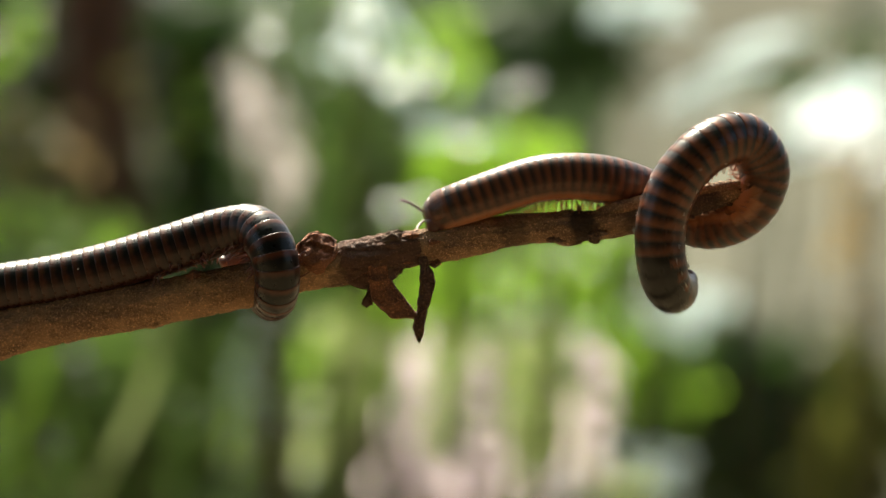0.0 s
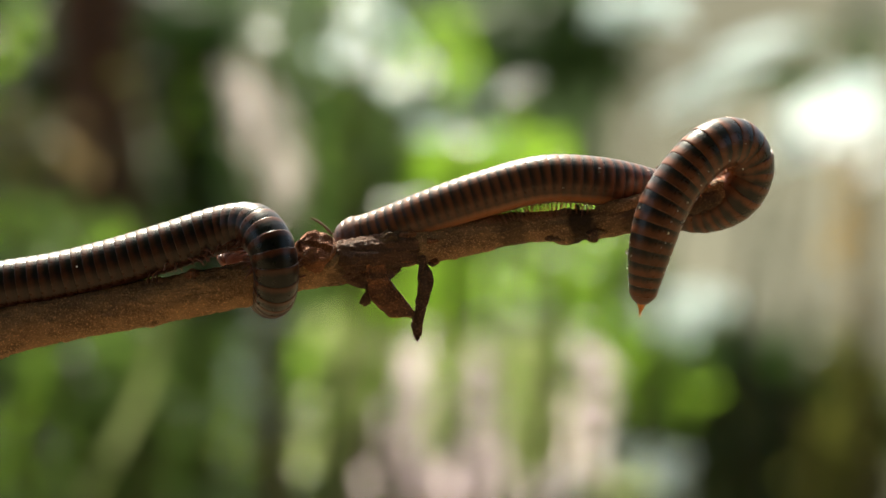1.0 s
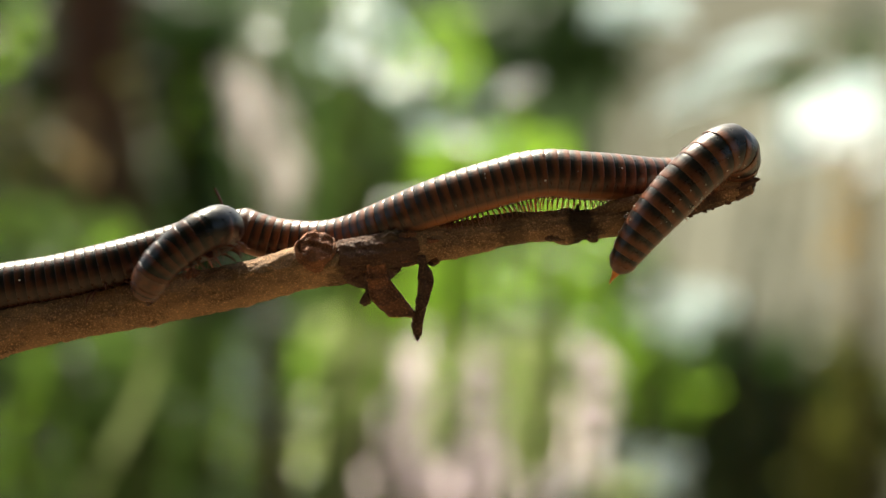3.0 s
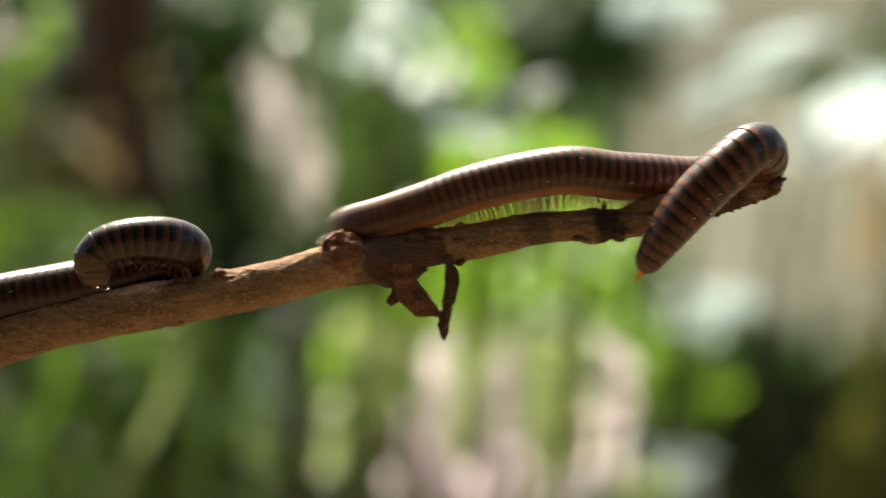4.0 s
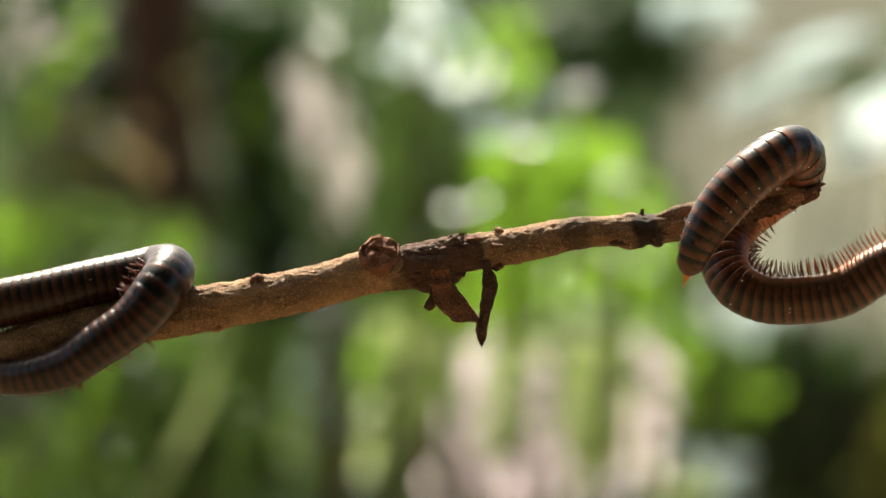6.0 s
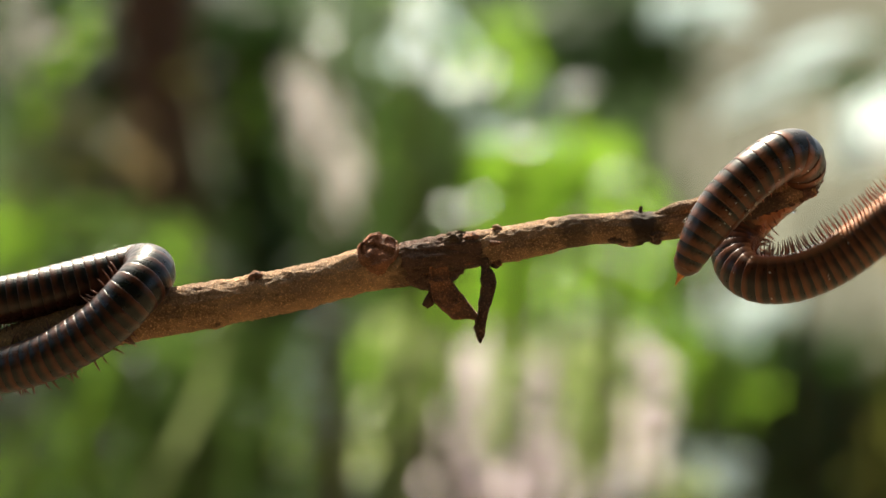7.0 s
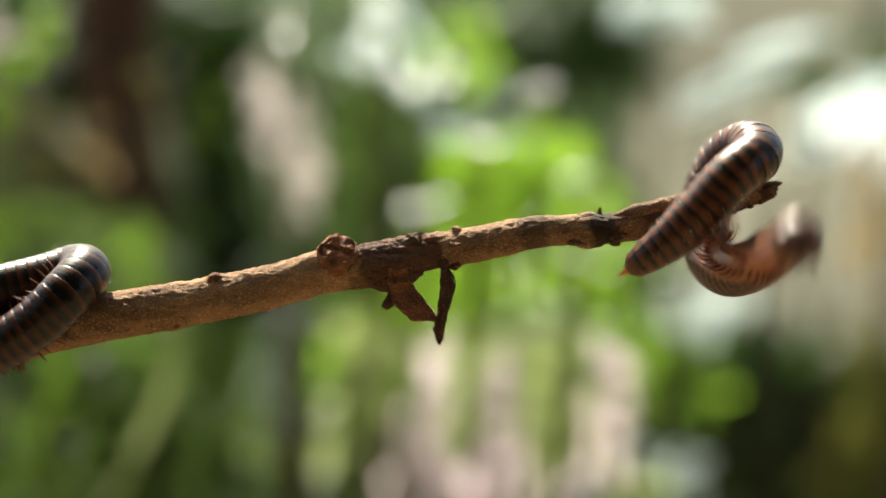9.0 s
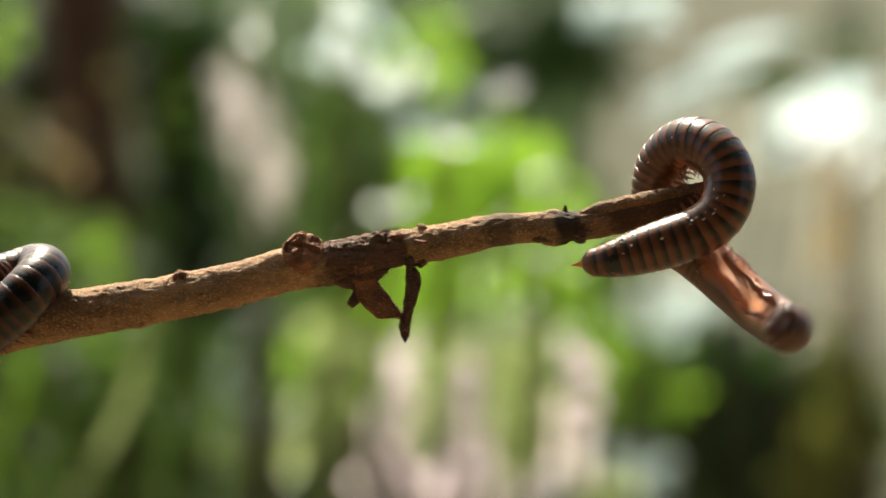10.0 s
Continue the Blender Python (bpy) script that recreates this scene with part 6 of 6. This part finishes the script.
    second(7.2, [(30.4, -4.5, -3.4, "FFL"), (31.7, -5.4, -1.1, "FFL"), (34.1, -5.8, 3.1, "FFL"), (38.5, -5.6, 8.8, "FFLU"), (44.3, -4.8, 13.9, "UF"), (49.9, -2.5, 17.0, "UF"), (52.2, 0.5, 14.7, "R"), (50.1, 3.6, 12.0, "K"), (46.1, 5.8, 8.2, "UK"), (43.3, 6.6, 4.8, "UL"), (42.0, 5.8, 1.1, "L"), (42.6, 3.5, -2.9, "DLK"), (46.2, 1.5, -6.6, "DK"), (52.0, 0.0, -9.3, "DK"), (58.4, -0.8, -10.9, "DK"), (67.1, -1.5, -12.6, "DK"), (78.1, -2.5, -14.5, "DK"), (87.9, -3.0, -16.0, "DK")], 0.94)
    second(7.5, [(29.9, -4.5, -3.6, "FFL"), (31.3, -5.4, -1.1, "FFL"), (34.0, -5.8, 3.1, "FFL"), (38.5, -5.6, 8.6, "FFLU"), (44.3, -4.8, 13.7, "UF"), (50.0, -2.5, 16.6, "UF"), (52.2, 0.5, 14.4, "R"), (50.1, 3.6, 11.8, "K"), (46.2, 5.8, 8.1, "UK"), (43.8, 6.6, 4.8, "UL"), (42.5, 5.8, 1.5, "L"), (42.8, 3.5, -1.7, "DL"), (45.8, 1.2, -4.0, "D"), (51.2, 0.0, -4.2, "D"), (57.6, -0.6, -2.3, "D"), (64.5, -1.0, 0.7, "D"), (72.4, -1.5, 4.5, "D"), (83.3, -2.0, 9.5, "D"), (90.2, -2.0, 12.4, "D")], 0.94)
    second(8, [(29.5, -4.5, -3.6, "FFL"), (31.0, -5.4, -1.3, "FFL"), (33.5, -5.8, 2.7, "FFL"), (38.0, -5.6, 8.2, "FFLU"), (43.9, -4.8, 13.7, "UF"), (49.7, -2.5, 17.2, "UF"), (52.2, 0.5, 14.9, "R"), (50.3, 3.6, 12.2, "K"), (46.5, 5.8, 8.4, "UK"), (43.7, 6.6, 5.0, "UL"), (42.1, 5.8, 1.9, "L"), (42.2, 3.5, -0.9, "DL"), (44.8, 1.2, -3.1, "D"), (49.7, 0.0, -2.1, "DR"), (55.6, -0.8, 2.3, "DR"), (62.0, -1.4, 8.6, "DR"), (69.2, -2.0, 15.0, "DR"), (78.3, -2.5, 22.5, "DR"), (86.2, -2.5, 28.9, "DR")], 0.935)
    second(8.5, [(29.4, -4.5, -3.4, "FFL"), (30.9, -5.4, -1.0, "FFL"), (33.3, -5.8, 2.9, "FFL"), (37.8, -5.6, 8.2, "FFLU"), (43.6, -4.8, 13.6, "UF"), (49.4, -2.5, 17.2, "UF"), (52.0, 0.5, 14.7, "R"), (50.2, 3.6, 12.0, "K"), (46.8, 5.8, 8.4, "UK"), (44.5, 6.6, 5.2, "UL"), (43.2, 5.8, 2.3, "L"), (43.3, 3.5, -0.1, "DL"), (45.9, 1.2, -1.9, "D"), (50.6, 0.0, -0.1, "DR"), (56.0, -0.8, 5.1, "DR"), (61.4, -1.4, 11.3, "DDDRRRK"), (66.7, -0.5, 17.6, "DDDRRRK"), (70.3, 4.5, 20.5, "DRK"), (71.9, 11.0, 22.4, "RK"), (71.9, 18.0, 23.2, "RK"), (71.6, 26.0, 23.4, "RK")], 0.93)
    second(8.8, [(29.3, -4.5, -3.1, "FFL"), (30.8, -5.4, -0.8, "FFL"), (33.3, -5.8, 2.8, "FFL"), (37.8, -5.6, 8.3, "FFLU"), (43.6, -4.8, 13.7, "UF"), (49.4, -2.5, 17.2, "UF"), (51.9, 0.5, 14.8, "R"), (50.2, 3.6, 12.0, "K"), (46.7, 5.8, 8.3, "UK"), (44.5, 6.6, 5.0, "UL"), (43.1, 5.8, 2.2, "L"), (43.2, 3.5, -0.4, "DL"), (45.8, 1.2, -2.3, "D"), (50.6, 0.0, -0.8, "DR"), (56.5, -0.8, 4.4, "DR"), (62.4, -1.4, 11.6, "DR"), (68.8, -2.0, 20.5, "DR"), (75.7, -2.5, 31.2, "DR"), (82.1, -2.5, 41.2, "DR")], 0.925)
    second(9, [(28.7, -3.8, -2.8, "F"), (31.3, -5.0, -1.0, "FFL"), (35.7, -5.6, 2.3, "FFLU"), (41.2, -5.8, 7.5, "FFLU"), (46.7, -5.0, 13.6, "UF"), (51.0, -2.5, 16.9, "UF"), (50.6, 1.0, 19.0, "U"), (47.1, 4.2, 17.1, "UK"), (44.5, 5.8, 12.7, "LK"), (43.3, 6.4, 7.9, "LK"), (43.5, 5.8, 2.8, "L"), (44.2, 3.0, -1.1, "D"), (46.5, -2.0, -3.2, "DR"), (49.8, -8.0, -2.2, "R"), (52.6, -16.0, 0.2, "UR"), (53.6, -28.0, 1.6, "UR"), (52.6, -46.0, 2.0, "UR")])
    second(9.1, [(28.6, -3.4, -2.0, "F"), (31.5, -4.8, -1.6, "F"), (35.2, -5.4, -0.6, "FFD"), (38.7, -5.7, 0.6, "FFD"), (42.3, -6.0, 1.9, "FFD"), (46.5, -6.0, 3.7, "DRF"), (49.9, -5.6, 7.1, "DRF"), (51.4, -4.6, 12.5, "RF"), (49.9, -2.6, 17.3, "UF"), (46.3, 0.2, 19.4, "U"), (43.0, 3.2, 17.2, "UL"), (41.9, 5.2, 12.7, "LK"), (42.3, 6.2, 7.5, "LK"), (43.0, 6.0, 2.9, "LK"), (45.1, 4.5, -0.4, "KDL"), (49.1, 2.0, -2.4, "KKD"), (54.6, -2.5, -3.8, "KKD"), (59.9, -11.0, -5.3, "KKD"), (63.9, -23.0, -6.4, "DRK"), (66.1, -33.0, -7.0, "DR")])
    second(9.3, [(28.0, -3.4, -2.1, "F"), (31.0, -4.8, -1.7, "F"), (34.7, -5.4, -0.7, "FFD"), (38.3, -5.7, 0.5, "FFD"), (42.1, -6.0, 1.8, "FFD"), (46.3, -6.0, 3.7, "DRF"), (49.8, -5.6, 7.0, "DRF"), (51.3, -4.6, 12.4, "RF"), (49.8, -2.6, 17.2, "UF"), (46.2, 0.2, 19.3, "U"), (43.0, 3.2, 17.1, "UL"), (41.9, 5.2, 12.6, "LK"), (42.3, 6.2, 7.4, "LK"), (43.0, 6.0, 2.3, "LK"), (46.1, 4.5, -1.2, "DL"), (50.9, 2.4, -4.7, "D"), (56.3, -0.5, -8.9, "D"), (62.5, -6.0, -11.3, "D"), (67.9, -13.0, -10.6, "DR"), (71.2, -19.0, -5.9, "RK"), (71.7, -22.0, -0.7, "RK")])
    second(9.5, [(27.7, -3.4, -2.0, "F"), (30.8, -4.8, -1.6, "F"), (34.6, -5.4, -0.6, "FFD"), (38.3, -5.7, 0.6, "FFD"), (42.2, -6.0, 1.9, "FFD"), (46.5, -6.0, 3.7, "DRF"), (50.1, -5.6, 7.1, "DRF"), (51.6, -4.6, 12.5, "RF"), (50.0, -2.6, 17.3, "UF"), (46.2, 0.2, 19.4, "U"), (42.8, 3.2, 17.2, "UL"), (41.5, 5.2, 12.7, "LK"), (41.9, 6.2, 7.5, "LK"), (42.8, 6.0, 2.4, "LK"), (46.2, 4.5, -1.1, "DL"), (51.4, 2.6, -4.8, "D"), (57.6, 1.0, -9.6, "D"), (64.6, -0.8, -12.2, "D"), (72.2, -3.0, -11.1, "DR"), (78.8, -5.0, -7.5, "DR"), (84.5, -6.0, -1.6, "RK"), (88.5, -6.0, 4.3, "RK")], 0.9)
    second(9.8, [(26.8, -3.4, -2.0, "F"), (30.1, -4.8, -1.6, "F"), (34.2, -5.4, -0.6, "FFD"), (38.0, -5.7, 0.6, "FFD"), (42.1, -6.0, 1.9, "FFD"), (46.7, -6.0, 3.7, "DRF"), (50.5, -5.6, 7.1, "DRF"), (52.0, -4.6, 12.5, "RF"), (50.1, -2.6, 17.3, "UF"), (46.1, 0.2, 19.4, "U"), (42.4, 3.2, 17.2, "UL"), (40.9, 5.2, 12.7, "LK"), (41.3, 6.2, 7.5, "LK"), (42.5, 6.0, 2.2, "LK"), (46.2, 4.5, -1.4, "DLK"), (51.0, 2.6, -5.4, "KKD"), (56.6, -0.5, -10.1, "KKD"), (62.7, -5.0, -12.5, "DK"), (68.4, -11.0, -11.3, "DRK"), (70.6, -17.0, -7.3, "R"), (68.2, -23.0, -3.4, "UR")])
    second(10, [(27.0, -3.4, -2.3, "F"), (30.3, -4.8, -1.9, "F"), (34.4, -5.4, -0.9, "FFD"), (38.3, -5.7, 0.3, "FFD"), (42.4, -6.0, 1.6, "FFD"), (47.0, -6.0, 3.5, "DRF"), (50.8, -5.6, 6.8, "DRF"), (52.3, -4.6, 12.2, "RF"), (50.3, -2.6, 17.0, "UF"), (46.2, 0.2, 19.1, "U"), (42.4, 3.2, 16.9, "UL"), (40.8, 5.2, 12.4, "LK"), (41.2, 6.2, 7.2, "LK"), (43.4, 6.0, 2.5, "LK"), (47.5, 4.5, -0.7, "KDL"), (51.5, 2.8, -4.2, "KKD"), (55.2, -0.5, -8.0, "KKD"), (58.7, -5.0, -11.3, "KDR"), (60.4, -14.0, -13.0, "DR"), (59.7, -26.0, -13.2, "DR")])
    for rings, shape in ((hugger_rings, shapes[0]), (hanger_rings, shapes[1])):
        for i, ring in enumerate(rings):
            walk(ring, [(t, shape[t][i]) for t in sorted(shape)])
    # legs swing in waves that run along the body
    for legs, pace in ((hugger_legs, 0.7), (hanger_legs, 0.9)):
        for leg, phase, side in legs:
            rest = leg.matrix_basis.copy()
            place, size = rest.translation.copy(), rest.to_scale()
            walk(leg, [(t, Matrix.Translation(place) @ Matrix.Rotation(radians(11 * side * math.sin(phase - 2 * math.pi * pace * t)), 4, "Z") @ rest.to_quaternion().to_matrix().to_4x4()) for t in [k * 0.4 for k in range(26)]])
            leg.scale = size


motions()
